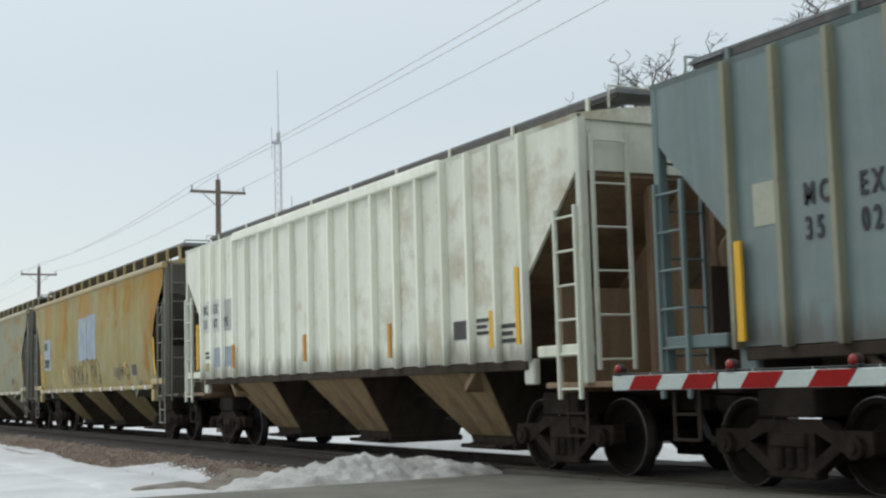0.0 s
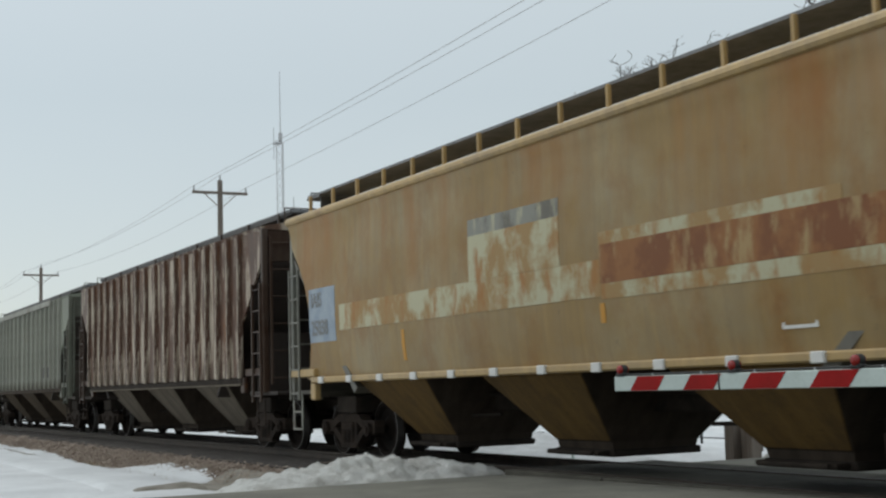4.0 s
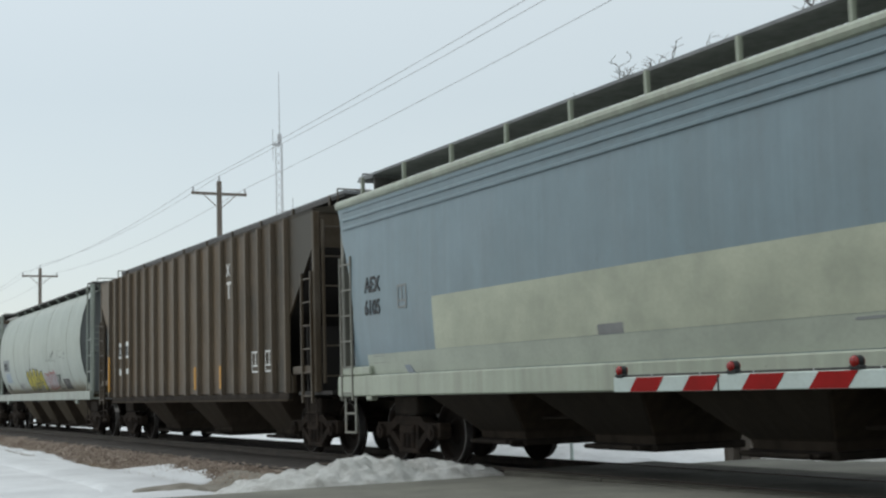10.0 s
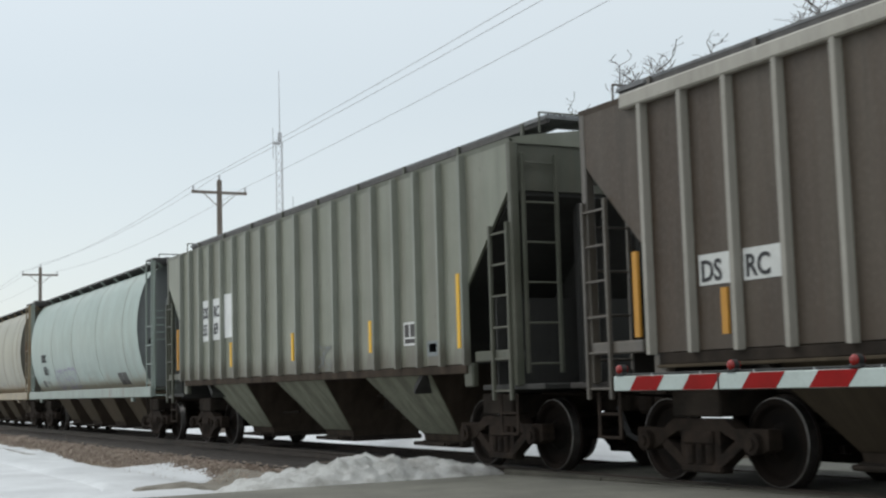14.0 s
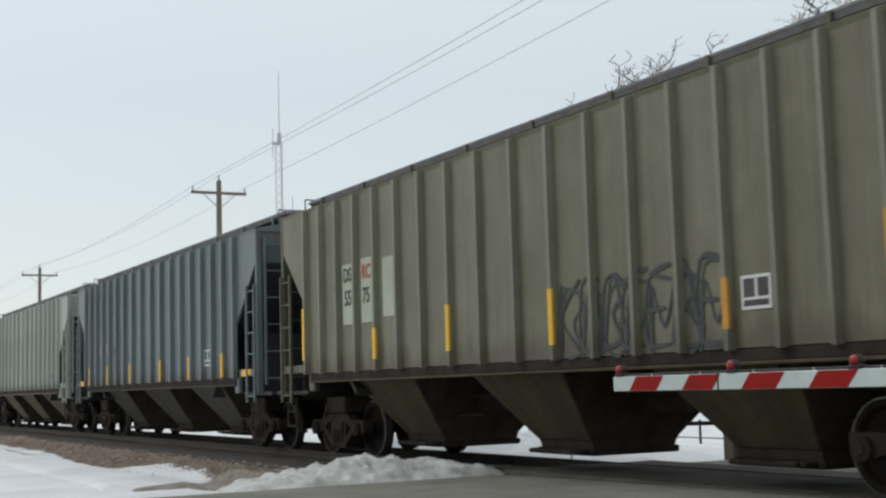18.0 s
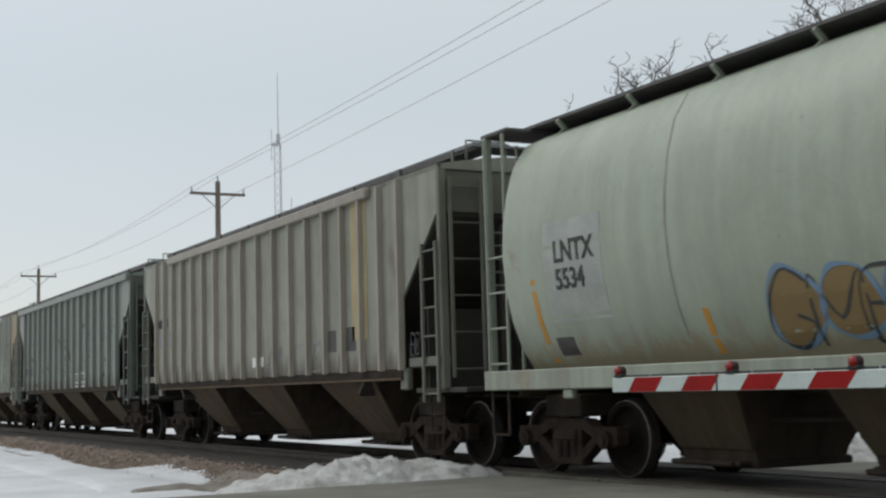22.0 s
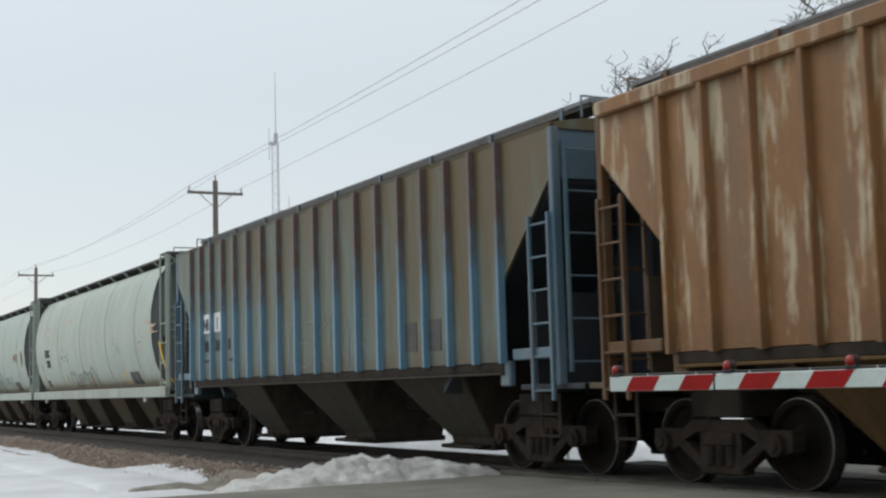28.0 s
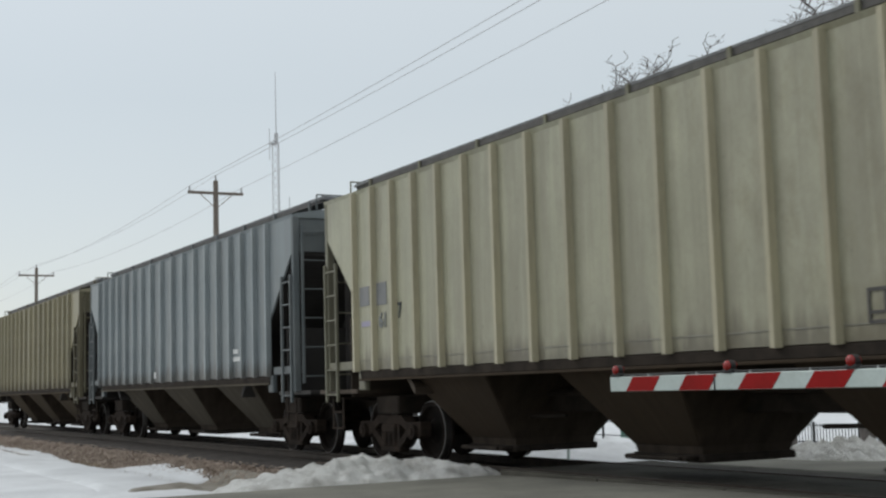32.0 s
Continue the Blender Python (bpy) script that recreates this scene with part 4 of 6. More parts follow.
    for k in range(8):
        part("hatch_cover", lambda: Geo().box(-.8, .8, -.34, .34, 4.5, 4.57, .03), trim, car, at=(-6.1 + k * 1.74, 0, 0), key="bow_hatch")
    underframe(car, under, (-4.35, -1.45, 1.45, 4.35) if long_sill else (-4.0, 0, 4.0), low=.36 if long_sill else .26, top=1.26, bay_len=2.7 if long_sill else 2.3, web_mat=end_mat)
    front = wall_y(fine)
    strips(car, stripes, front)
    stencils(car, marks, front)
    for fn in sprays:
        fn(car, front)
    return car


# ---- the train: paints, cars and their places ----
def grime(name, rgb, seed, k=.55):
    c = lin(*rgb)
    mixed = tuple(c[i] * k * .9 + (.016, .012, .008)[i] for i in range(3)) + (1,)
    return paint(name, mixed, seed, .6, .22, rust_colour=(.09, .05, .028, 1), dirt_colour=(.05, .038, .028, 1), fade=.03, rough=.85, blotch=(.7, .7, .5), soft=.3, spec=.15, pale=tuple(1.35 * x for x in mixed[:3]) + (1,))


GAIN = .68
TRAIN = []
PAINT_KEYS = ("rust_colour", "blotch", "pale", "dirt_colour", "soft", "lean", "flake", "fade", "rough", "edge", "edge_colour", "spec", "mottle", "drip", "streaky")


def ribbed(label, rear, rgb, seed, rib=None, dirt=.3, rust=0.0, rib_paint=None, **kw):
    """rear: x of the car's hind end at the clip's start."""
    own = {k: kw.pop(k) for k in PAINT_KEYS if k in kw}
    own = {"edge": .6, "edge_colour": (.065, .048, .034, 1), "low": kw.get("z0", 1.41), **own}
    if own.get("spec", 1) < .3:
        own = {"mottle": .6, **own, "spec": .4, "rough": .5}
    # end_k: share of the body colour on the ends, half on many cars
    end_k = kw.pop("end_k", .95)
    kw.setdefault("end_mat", paint("end_tone", lin(*rgb, GAIN * end_k), seed + 7, dirt, .1, spec=.2))
    gain = kw.pop("gain", GAIN)
    p = paint("car_paint", lin(*rgb, gain), seed, dirt * 1.25, rust, **own)
    r = paint("rib_paint", lin(*(rib or rgb), gain), seed + 5, **(rib_paint or {"dirt": dirt * .8, "rust": rust * .6, **own}))
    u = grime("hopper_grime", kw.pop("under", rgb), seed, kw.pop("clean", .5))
    rear += kw.get("slide", 0)
    # inside: colour of the slope sheets and end recesses, mostly darker than the body
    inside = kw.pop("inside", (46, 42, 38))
    car = ribbed_hopper("covered_hopper", label, p, r, u, slope_mat=paint("slope_tone", lin(*inside), seed + 1, .5, 0, dirt_colour=(.02, .017, .014, 1), fade=.02, rough=.8), **kw)
    TRAIN.append((car, rear + HALF))


def barrel(label, rear, rgb, seed, dirt=.22, rust=0.0, end=(112, 117, 118), sill=None, ahead=0.0, **kw):
    own = {k: kw.pop(k) for k in PAINT_KEYS if k in kw}
    rgb = (rgb[0] * .972, rgb[1], rgb[2] * .99)
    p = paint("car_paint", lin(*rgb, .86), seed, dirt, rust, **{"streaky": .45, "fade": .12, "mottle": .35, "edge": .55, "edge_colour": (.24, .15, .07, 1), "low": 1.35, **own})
    e = paint("bulkhead_paint", lin(*end), seed + 2, .3, 0, fade=.05)
    s = paint("sill_paint", lin(*(sill or rgb), .74), seed + 4, .55, .2, fade=.05)
    car = round_hopper("covered_hopper", label, p, s, e, grime("hopper_grime", (132, 118, 96), seed, .30), ahead=ahead, **kw)
    TRAIN.append((car, rear + 8.2 - .82 + ahead))


def bowed(label, rear, rgb, seed, trim, dirt=.25, rust=.3, end=(78, 76, 68), **kw):
    own = {k: kw.pop(k) for k in PAINT_KEYS if k in kw}
    p = paint("car_paint", lin(*rgb, GAIN * .86), seed, dirt, rust, **{"rust_colour": (.36, .16, .035, 1), "fade": .3, "blotch": (.75, .75, 1.0), "soft": .28, "pale": (.40, .42, .33, 1), **own})
    tr = paint("trim_paint", lin(*trim, .9), seed + 3, .3, rust * .4)
    car = smooth_hopper("covered_hopper", label, p, tr, paint("end_tone", lin(*end), seed + 2, .5), grime("hopper_grime", kw.pop("under", rgb), seed, .6), **kw)
    TRAIN.append((car, rear + 7.9))


# ---- spray paint on the sides ----
def ribbon(car, pts, width, material, front, name="spray_stroke"):
    """A flat painted stroke along (x, z) points, on the side's surface."""
    g, rows = Geo(), []
    for k, (x, z) in enumerate(pts):
        a, b = pts[max(0, k - 1)], pts[min(len(pts) - 1, k + 1)]
        d = Vector((b[0] - a[0], b[1] - a[1]))
        n = Vector((-d.y, d.x)).normalized() * width / 2 if d.length > 1e-6 else Vector((0, width / 2))
        w = .7 + .3 * math.sin(k * .9)
        rows.append([(x + s * n.x * w, front(z + s * n.y * w) - .007 - .002 * q, z + s * n.y * w) for s, q in ((-1, 0), (-1, 1), (1, 1), (1, 0))])
    g.loft(rows)
    part(name, g, material, car)


def curve_points(knots, closed=False, n=6):
    out = []
    m = len(knots)
    for i in range(m if closed else m - 1):
        p = [knots[(i + k) % m] if closed else knots[min(max(i + k, 0), m - 1)] for k in (-1, 0, 1, 2)]
        for j in range(n):
            u = j / n
            out.append(tuple(.5 * (2 * p[1][c] + (p[2][c] - p[0][c]) * u + (2 * p[0][c] - 5 * p[1][c] + 4 * p[2][c] - p[3][c]) * u * u
                                   + (3 * p[1][c] - p[0][c] - 3 * p[2][c] + p[3][c]) * u ** 3) for c in (0, 1)))
    out.append(out[0] if closed else tuple(knots[-1]))
    return out


# the bones of angular hand-drawn shapes, in a unit square
GLYPHS = [[((0, 0), (.1, .9), (.55, 1), (.9, .8), (.5, .5), (.9, .1), (.3, 0))], [((0, 0), (.35, 1), (.6, 1), (1, 0)), ((.15, .4), (.85, .42))],
          [((.9, .95), (.2, 1), (.05, .6), (.8, .45), (.9, .1), (.1, 0))], [((.1, 0), (.1, 1)), ((.9, 1), (.15, .5), (.95, 0))],
          [((0, 0), (.05, 1), (.5, .35), (.95, 1), (1, 0))], [((.9, .9), (.4, 1), (.05, .6), (.1, .15), (.6, 0), (.95, .3), (.6, .45))],
          [((.9, 1), (.1, .95), (.05, .05), (.95, 0)), ((.1, .5), (.7, .5))], [((0, 1), (1, .95)), ((.5, 1), (.45, 0))]]


def scrawl(x0, x1, z0, z1, n, material, seed, width=.035, strokes=2):
    """Letter-like loops that spell nothing."""
    def put(car, front):
        rnd = random.Random(seed)
        step = (x1 - x0) / n
        for k in range(n):
            cx = x0 + step * (k + .5)
            for q in range(strokes):
                shape = rnd.choice(GLYPHS)
                lean = rnd.uniform(-.1, .25)
                for stroke in shape if q == 0 else shape[:1]:
                    knots = [(cx + step * ((u - .5) * rnd.uniform(.95, 1.2) + lean * (w - .5) + .08 * q), z0 + (z1 - z0) * (w * rnd.uniform(.9, 1.06)) - .05 * q) for u, w in stroke]
                    ribbon(car, curve_points(knots, False, 4), width * (1 if q == 0 else .7), material, front)
    return put


def bubbles(x0, x1, z0, z1, n, fill, outline, seed, width=.04, hole=True):
    """Fat rounded letter shapes with an outline."""
    def put(car, front):
        rnd = random.Random(seed)
        step = (x1 - x0) / n
        for k in range(n):
            cx, cz = x0 + step * (k + .5), (z0 + z1) / 2 + rnd.uniform(-.04, .04)
            m = 7
            knots = [(cx + step * .56 * rnd.uniform(.75, 1.05) * math.cos(a), cz + (z1 - z0) / 2 * rnd.uniform(.72, 1.05) * math.sin(a)) for a in (i * math.tau / m + rnd.uniform(-.2, .2) for i in range(m))]
            edge = curve_points(knots, True, 4)[:-1]
            if fill:
                g = Geo()
                rings = [[(cx + (x - cx) * f, cz + (z - cz) * f) for x, z in edge] for f in (1, .66, .33)]
                v = [(x, front(z) - .005, z) for r in rings for x, z in r] + [(cx, front(cz) - .005, cz)]
                e = len(edge)
                f = [(r * e + i, r * e + (i + 1) % e, (r + 1) * e + (i + 1) % e, (r + 1) * e + i) for r in range(2) for i in range(e)] + [(2 * e + i, 2 * e + (i + 1) % e, 3 * e) for i in range(e)]
                part("spray_letter", g.add(v, f), fill, car)
            ribbon(car, edge + edge[:1], width, outline, front)
            if hole:
                inner = [(cx + (x - cx) * .3, cz + (z - cz) * .25 + .03) for x, z in edge[::2]]
                ribbon(car, inner + inner[:1], width * .8, outline, front)
    return put


def loops(x0, x1, z0, z1, n, material, seed, width=.03):
    """Slanted ovals and open arches, one over the next, as of a fast hand."""
    def put(car, front):
        rnd = random.Random(seed)
        step = (x1 - x0) / n
        for k in range(n):
            cx, h = x0 + step * (k + .5), (z1 - z0) * rnd.uniform(.7, 1.0)
            w, lean = step * rnd.uniform(.38, .55), rnd.uniform(-.2, -.02)
            start, sweep = rnd.uniform(-1.0, -.2), rnd.choice((math.tau, math.tau, 4.6, 4.0))
            for q in range(2 if rnd.random() < .6 else 1):
                f = 1 - .5 * q
                pts = [(cx + f * w * math.cos(start + sweep * i / 18) + lean * f * h * math.sin(start + sweep * i / 18), z0 + h / 2 + f * h / 2 * math.sin(start + sweep * i / 18)) for i in range(19)]
                ribbon(car, pts, width * (1 - .4 * q) * rnd.uniform(.6, 1.4), material, front)
            if rnd.random() < .4:
                ribbon(car, [(cx + w * .5, z0 + h * .4), (cx + w * .6, z0 + h * .2), (cx + w * .8, z0)], width, material, front)
    return put


def sill_plate(x):
    """A yellow plate on the end sill."""
    return lambda car, front: part("yellow_plate", Geo().box(x, x + .5, -1.60, -1.584, 1.425, 1.555, .004), M_YELLOW, car)


def smears(x0, x1, z0, z1, n, material, seed, width=.06):
    """Short level rubs of rust."""
    def put(car, front):
        rnd = random.Random(seed)
        for k in range(n):
            x, z, w = rnd.uniform(x0, x1), rnd.uniform(z0, z1), rnd.uniform(.25, .8)
            ribbon(car, [(x + w * i / 6, z + .05 * rnd.uniform(-.4, .4)) for i in range(7)], width * rnd.uniform(.4, 1.2), material, front, "rust_smear")
    return put


def blotches(x0, x1, z0, z1, n, material, seed, small=.025, large=.11, name="rust_spot"):
    def put(car, front):
        rnd = random.Random(seed)
        for k in range(n):
            cx, cz = rnd.uniform(x0, x1), rnd.uniform(z0, z1)
            r = small + (large - small) * rnd.random() ** 3
            edge = [(cx + r * rnd.uniform(.5, .9) * math.cos(a), cz + r * rnd.uniform(.7, 1.7) * math.sin(a)) for a in (i * math.tau / 9 for i in range(9))]
            part(name, Geo().add([(x, front(z) - .005, z) for x, z in edge] + [(x, front(z) + .004, z) for x, z in edge], [tuple(range(9)), tuple(range(17, 8, -1))] + [(i, (i + 1) % 9, 9 + (i + 1) % 9, 9 + i) for i in range(9)]), material, car)
    return put


M_SPRAY_BLACK = plain("black_spray", (.045, .05, .05, 1), .7)
M_TAR = plain("brown_black_spray", (.075, .062, .04, 1), .7)
M_SPRAY_GREY = plain("thin_grey_spray", (.20, .21, .21, 1), .7)
M_SPRAY_RED = plain("red_spray", (.33, .05, .05, 1), .7)
M_SPRAY_PALE = plain("pale_silver_spray", (.36, .36, .37, 1), .7)
M_SPRAY_YELLOW = plain("yellow_spray", (.42, .36, .035, 1), .7)
M_SPRAY_BROWN = plain("bronze_spray", (.22, .15, .06, 1), .7)
M_SPRAY_BLUE = plain("blue_spray", (.16, .26, .38, 1), .7)
M_SPRAY_LILAC = plain("lilac_spray", (.33, .31, .40, 1), .7)
M_RUST = surface("bare_rust", (.16, .065, .025, 1), (.07, .032, .018, 1), 4, .9, .5)
M_PINK_RUST = surface("rubbed_rust", (.46, .33, .24, 1), (.56, .47, .38, 1), 5, .8, .2)
M_DARK_RUST = surface("deep_rust", (.05, .028, .018, 1), (.10, .045, .022, 1), 4, .9, .5)
M_SMUDGE = surface("blue_grey_smudge", (.17, .20, .215, 1), (.30, .33, .33, 1), 2.5, .6, .1)
M_LOWER = surface("pale_lower_paint", (.36, .39, .325, 1), (.29, .315, .265, 1), 1.6, .5, .1)
M_ORANGE_RUST = surface("orange_rust", (.32, .14, .035, 1), (.22, .09, .025, 1), 3, .9, .4)
M_CREAM = surface("cream_paint", (.40, .42, .325, 1), (.30, .32, .25, 1), 1.6, .5, .1)
M_TANPATCH = surface("tan_paint", (.36, .30, .16, 1), (.30, .24, .13, 1), 2, .6, .1)
M_DARKPATCH = surface("dark_panel", (.045, .042, .04, 1), (.08, .075, .07, 1), 4, .6, .1)
M_MIDGREY = surface("grey_panel", (.17, .175, .175, 1), (.22, .22, .22, 1), 3, .6, .1)


def dark_squares(x, z0=1.40, z1=1.72):
    return [("patch", x, x + .43, z0, z1, M_DARKPATCH), ("patch", x + .48, x + .91, z0, z1, M_DARKPATCH)]


def rear_square(x=-7.05):
    return [("patch", x, x + .38, 1.46, 1.68, M_DARKPATCH)]


def mark_pairs(a, b, x, z, size, mat, gap=.68, sq=.85):
    """Two characters a panel, in two lines."""
    return [("text", w, x + gap * k, z, size, mat, sq) for k, w in enumerate(a)] + [("text", w, x + gap * k, z - size * 1.08, size, mat, sq) for k, w in enumerate(b)]


AMB = M_AMBER
# the lead car in view, then the train from front to back
ribbed("blue-grey ribbed covered hopper car with black stencilled marks", -11.0, (128, 150, 150), 1, flange=False, rib=(146, 148, 122), dirt=.2, inside=(70, 55, 44),
       stripes=[(-6.45, 1.46, 2.42), (-3.7, 1.5, 2.0)],
       marks=mark_pairs(("M C", "E X"), ("3 5", "0 2"), -5.6, 2.66, .29, M_INK, sq=.64) + [("patch", -6.28, -5.86, 2.54, 2.95, M_CREAM)])
ribbed("white ribbed covered hopper car stained tan, brown underneath", -28.14, (224, 228, 212), 2, slide=.13, gain=1.1, end_k=1.35, flange=False, dirt=.14, rust=.5, lean=(.012, 0), rust_colour=(.48, .40, .24, 1), soft=.22, blotch=(.9, .9, 1.0), dirt_colour=(.34, .29, .21, 1), fade=.05, chord=4.4, clean=.85, under=(156, 134, 100), inside=(146, 122, 95), rough=.45,
       stripes=[(-6.62, 1.6, 2.56), (6.58, 1.6, 2.56), (5.92, 1.58, 2.06), (2.88, 1.55, 2.06, AMB), (-.52, 1.6, 2.06, AMB), (-4.3, 1.58, 2.04, AMB)],
       marks=[("patch", -6.42, -5.98, 2.35, 3.02, M_WHITEGREY), ("patch", -5.74, -5.28, 2.35, 3.02, M_WHITEGREY), ("patch", -5.06, -4.5, 2.35, 2.98, M_PALEGREY)]
       + mark_pairs(("M C", "E X"), ("3 5", "0 2", "9 5"), -6.38, 2.74, .27, M_INK, sq=.62)
       + [("patch", -5.74, -5.3, 1.63, 2.03, M_BLUEPATCH), ("patch", -5.05, -4.5, 1.63, 2.03, M_BLUEPATCH), ("patch", -6.3, -6.03, 1.55, 1.72, M_TANPATCH), ("bars", -6.3, -6.0, 1.8, 1.98, 2, M_INK),
          ("patch", 4.76, 5.14, 1.73, 1.98, M_DARKPATCH), ("bars", 5.4, 5.75, 1.75, 2.0, 3, M_INK), ("bars", 6.05, 6.4, 1.62, 1.9, 3, M_INK)])
bowed("smooth yellow covered hopper car with orange rust blotches", -45.55, (182, 166, 98), 3, (180, 160, 104), rust=.56, soft=.13, drip=.6, blotch=(.7, .7, .5), rough=.6, rust_colour=(.33, .142, .004, 1), pale=(.40, .43, .34, 1), fade=.5, spec=.12, under=(150, 130, 85),
      stripes=[(-6.72, 1.56, 2.5), (6.98, 1.58, 2.46), (-3.3, 1.52, 1.97), (.2, 1.52, 1.8, AMB), (4.2, 1.55, 1.95)],
      marks=[("patch", -1.17, -.12, 2.12, 3.36, M_BLUEPATCH), ("patch", -.06, 1.03, 2.14, 3.40, M_BLUEPATCH), ("patch", -6.22, -5.22, 1.96, 2.94, M_BLUEPATCH),
             ("text", "IAIS", -6.16, 2.62, .34, M_INK, .85), ("text", "25029", -6.1, 2.06, .36, M_INK, .8), ("patch", 4.88, 5.33, 1.6, 1.87, M_DARKPATCH)],
      sprays=[loops(-2.3, 1.5, 1.45, 2.2, 7, M_TAR, 31, .05), loops(3.0, 4.6, 1.52, 1.95, 5, M_TAR, 32, .035)])
bowed("pale yellow smooth covered hopper car with rust streaks", -62.85, (164, 170, 140), 4, (176, 166, 122), rust=.58, soft=.13, drip=.3, fade=.4, mottle=.25, rough=.6, rust_colour=(.32, .155, .006, 1), blotch=(.6, .6, 1.5), pale=(.36, .37, .22, 1), spec=.3, under=(130, 125, 100),
      stripes=[(-6.9, 1.55, 2.45, AMB), (6.98, 1.58, 2.46, AMB), (-3.3, 1.52, 1.97, AMB), (2.8, 1.55, 1.95, AMB)],
      marks=[("patch", -1.28, -.1, 2.14, 3.36, M_CREAM), ("patch", -.02, .83, 2.2, 3.36, M_CREAM), ("patch", .05, .22, 2.25, 3.3, M_DARKPATCH), ("patch", .45, .6, 2.3, 3.2, M_MIDGREY), ("patch", -.3, .8, 3.12, 3.3, M_MIDGREY),
             ("patch", -6.6, -5.3, 1.98, 2.78, M_BLUEPATCH), ("text", "IAIS", -6.5, 2.5, .34, M_INK, .85), ("text", "25039", -6.5, 2.06, .36, M_INK, .8), ("patch", 4.84, 5.2, 1.6, 1.82, M_DARKPATCH)])
bowed("orange rusted smooth covered hopper car with a faded band", -80.15, (176, 144, 86), 5, (182, 152, 98), rust=.6, soft=.25, drip=.7, rough=.5, rust_colour=(.25, .10, .012, 1), blotch=(.8, .8, .5), pale=(.44, .44, .33, 1), fade=.45, spec=.35, under=(140, 110, 60),
      stripes=[(-3.3, 1.52, 1.97, AMB), (1.85, 1.78, 2.0, AMB), (6.98, 1.58, 2.46, AMB)],
      marks=[("patch", -1.2, 1.03, 2.5, 3.10, M_WORN, "worn pale lettering ground"), ("patch", -1.2, 1.03, 3.1, 3.32, M_WORN_GREY), ("patch", -6.9, -5.78, 1.92, 2.83, M_BLUEPATCH), ("text", "IAIS", -6.8, 2.52, .34, M_MIDGREY, .85), ("text", "25038", -6.8, 2.04, .36, M_MIDGREY, .8),
             ("patch", 1.85, 7.2, 2.22, 2.66, M_WORN_RUST, "dark rusty band"), ("patch", 1.85, 5.6, 2.66, 2.80, M_WORN), ("patch", -5.6, 1.845, 2.08, 2.496, M_WORN, "worn pale band"), ("patch", 1.85, 7.0, 2.04, 2.216, M_WORN), ("box", 4.7, 5.16, 1.56, 1.9, M_WHITETEXT, M_DARKPATCH)])
ribbed("heavily rusted brown ribbed covered hopper car with pale streaks", -97.13, (88, 54, 36), 6, end_k=.5, spec=.2, rough=.65, dirt=.25, rust=.5, soft=.2, blotch=(2.6, 2.6, .35), rust_colour=(.22, .085, .02, 1), flake=.75, pale=(.42, .36, .28, 1), fade=.2, under=(150, 140, 125), inside=(50, 40, 34))
ribbed("weathered light grey ribbed covered hopper car", -113.66, (138, 144, 127), 7, end_k=.5, slide=-.8, flange=False, spec=.2, rough=.65, rib=(172, 171, 158), dirt=.6, dirt_colour=(.13, .125, .10, 1), rust=.3, blotch=(1.2, 1.2, .5), rust_colour=(.12, .08, .05, 1), chord=5.3, inside=(70, 62, 54), under=(105, 90, 70),
       marks=[("patch", 2.95, 3.25, 1.76, 2.11, M_DARKPATCH), ("patch", 3.5, 3.95, 1.76, 2.11, M_DARKPATCH), ("text", "IA", -7.25, 2.31, .30, M_FAINT, .85), ("text", "IS", -6.58, 2.31, .30, M_FAINT, .85), ("text", "75", -7.27, 1.98, .32, M_FAINT, .85), ("text", "83", -6.6, 1.98, .32, M_FAINT, .85), ("bars", -5.8, -5.2, 1.75, 1.95, 2, M_FAINT), ("bars", -4.7, -4.1, 1.75, 1.95, 2, M_FAINT)],
       sprays=[scrawl(-8.45, -7.75, 3.55, 3.85, 2, M_FAINT, 61, .05, 1), scrawl(-8.5, -7.7, 3.2, 3.42, 4, M_FAINT, 62, .03, 1)])
barrel("white barrel-sided covered hopper car with red scrawls", -131.2, (170, 176, 170), 8,
       stripes=[(-7.25, 1.36, 2.2, AMB), (-2.4, 1.36, 1.72, AMB), (.8, 1.34, 1.72, AMB), (3.85, 1.38, 1.74, AMB)],
       marks=rear_square() + dark_squares(3.33) + [("patch", -6.95, -5.85, 1.92, 2.5, M_GREYPATCH), ("text", "DSRC", -6.85, 2.26, .28, M_INK, .9), ("text", "5533", -6.7, 1.98, .26, M_INK, .9)],
       sprays=[loops(-1.7, 1.0, 1.45, 2.1, 6, M_SPRAY_GREY, 71, .03), scrawl(-4.9, -4.3, 1.5, 1.9, 1, M_SPRAY_GREY, 72), scrawl(4.65, 5.9, 1.5, 2.05, 5, M_SPRAY_RED, 73, .05), scrawl(4.4, 5.2, 1.36, 1.5, 3, M_SPRAY_RED, 74)])
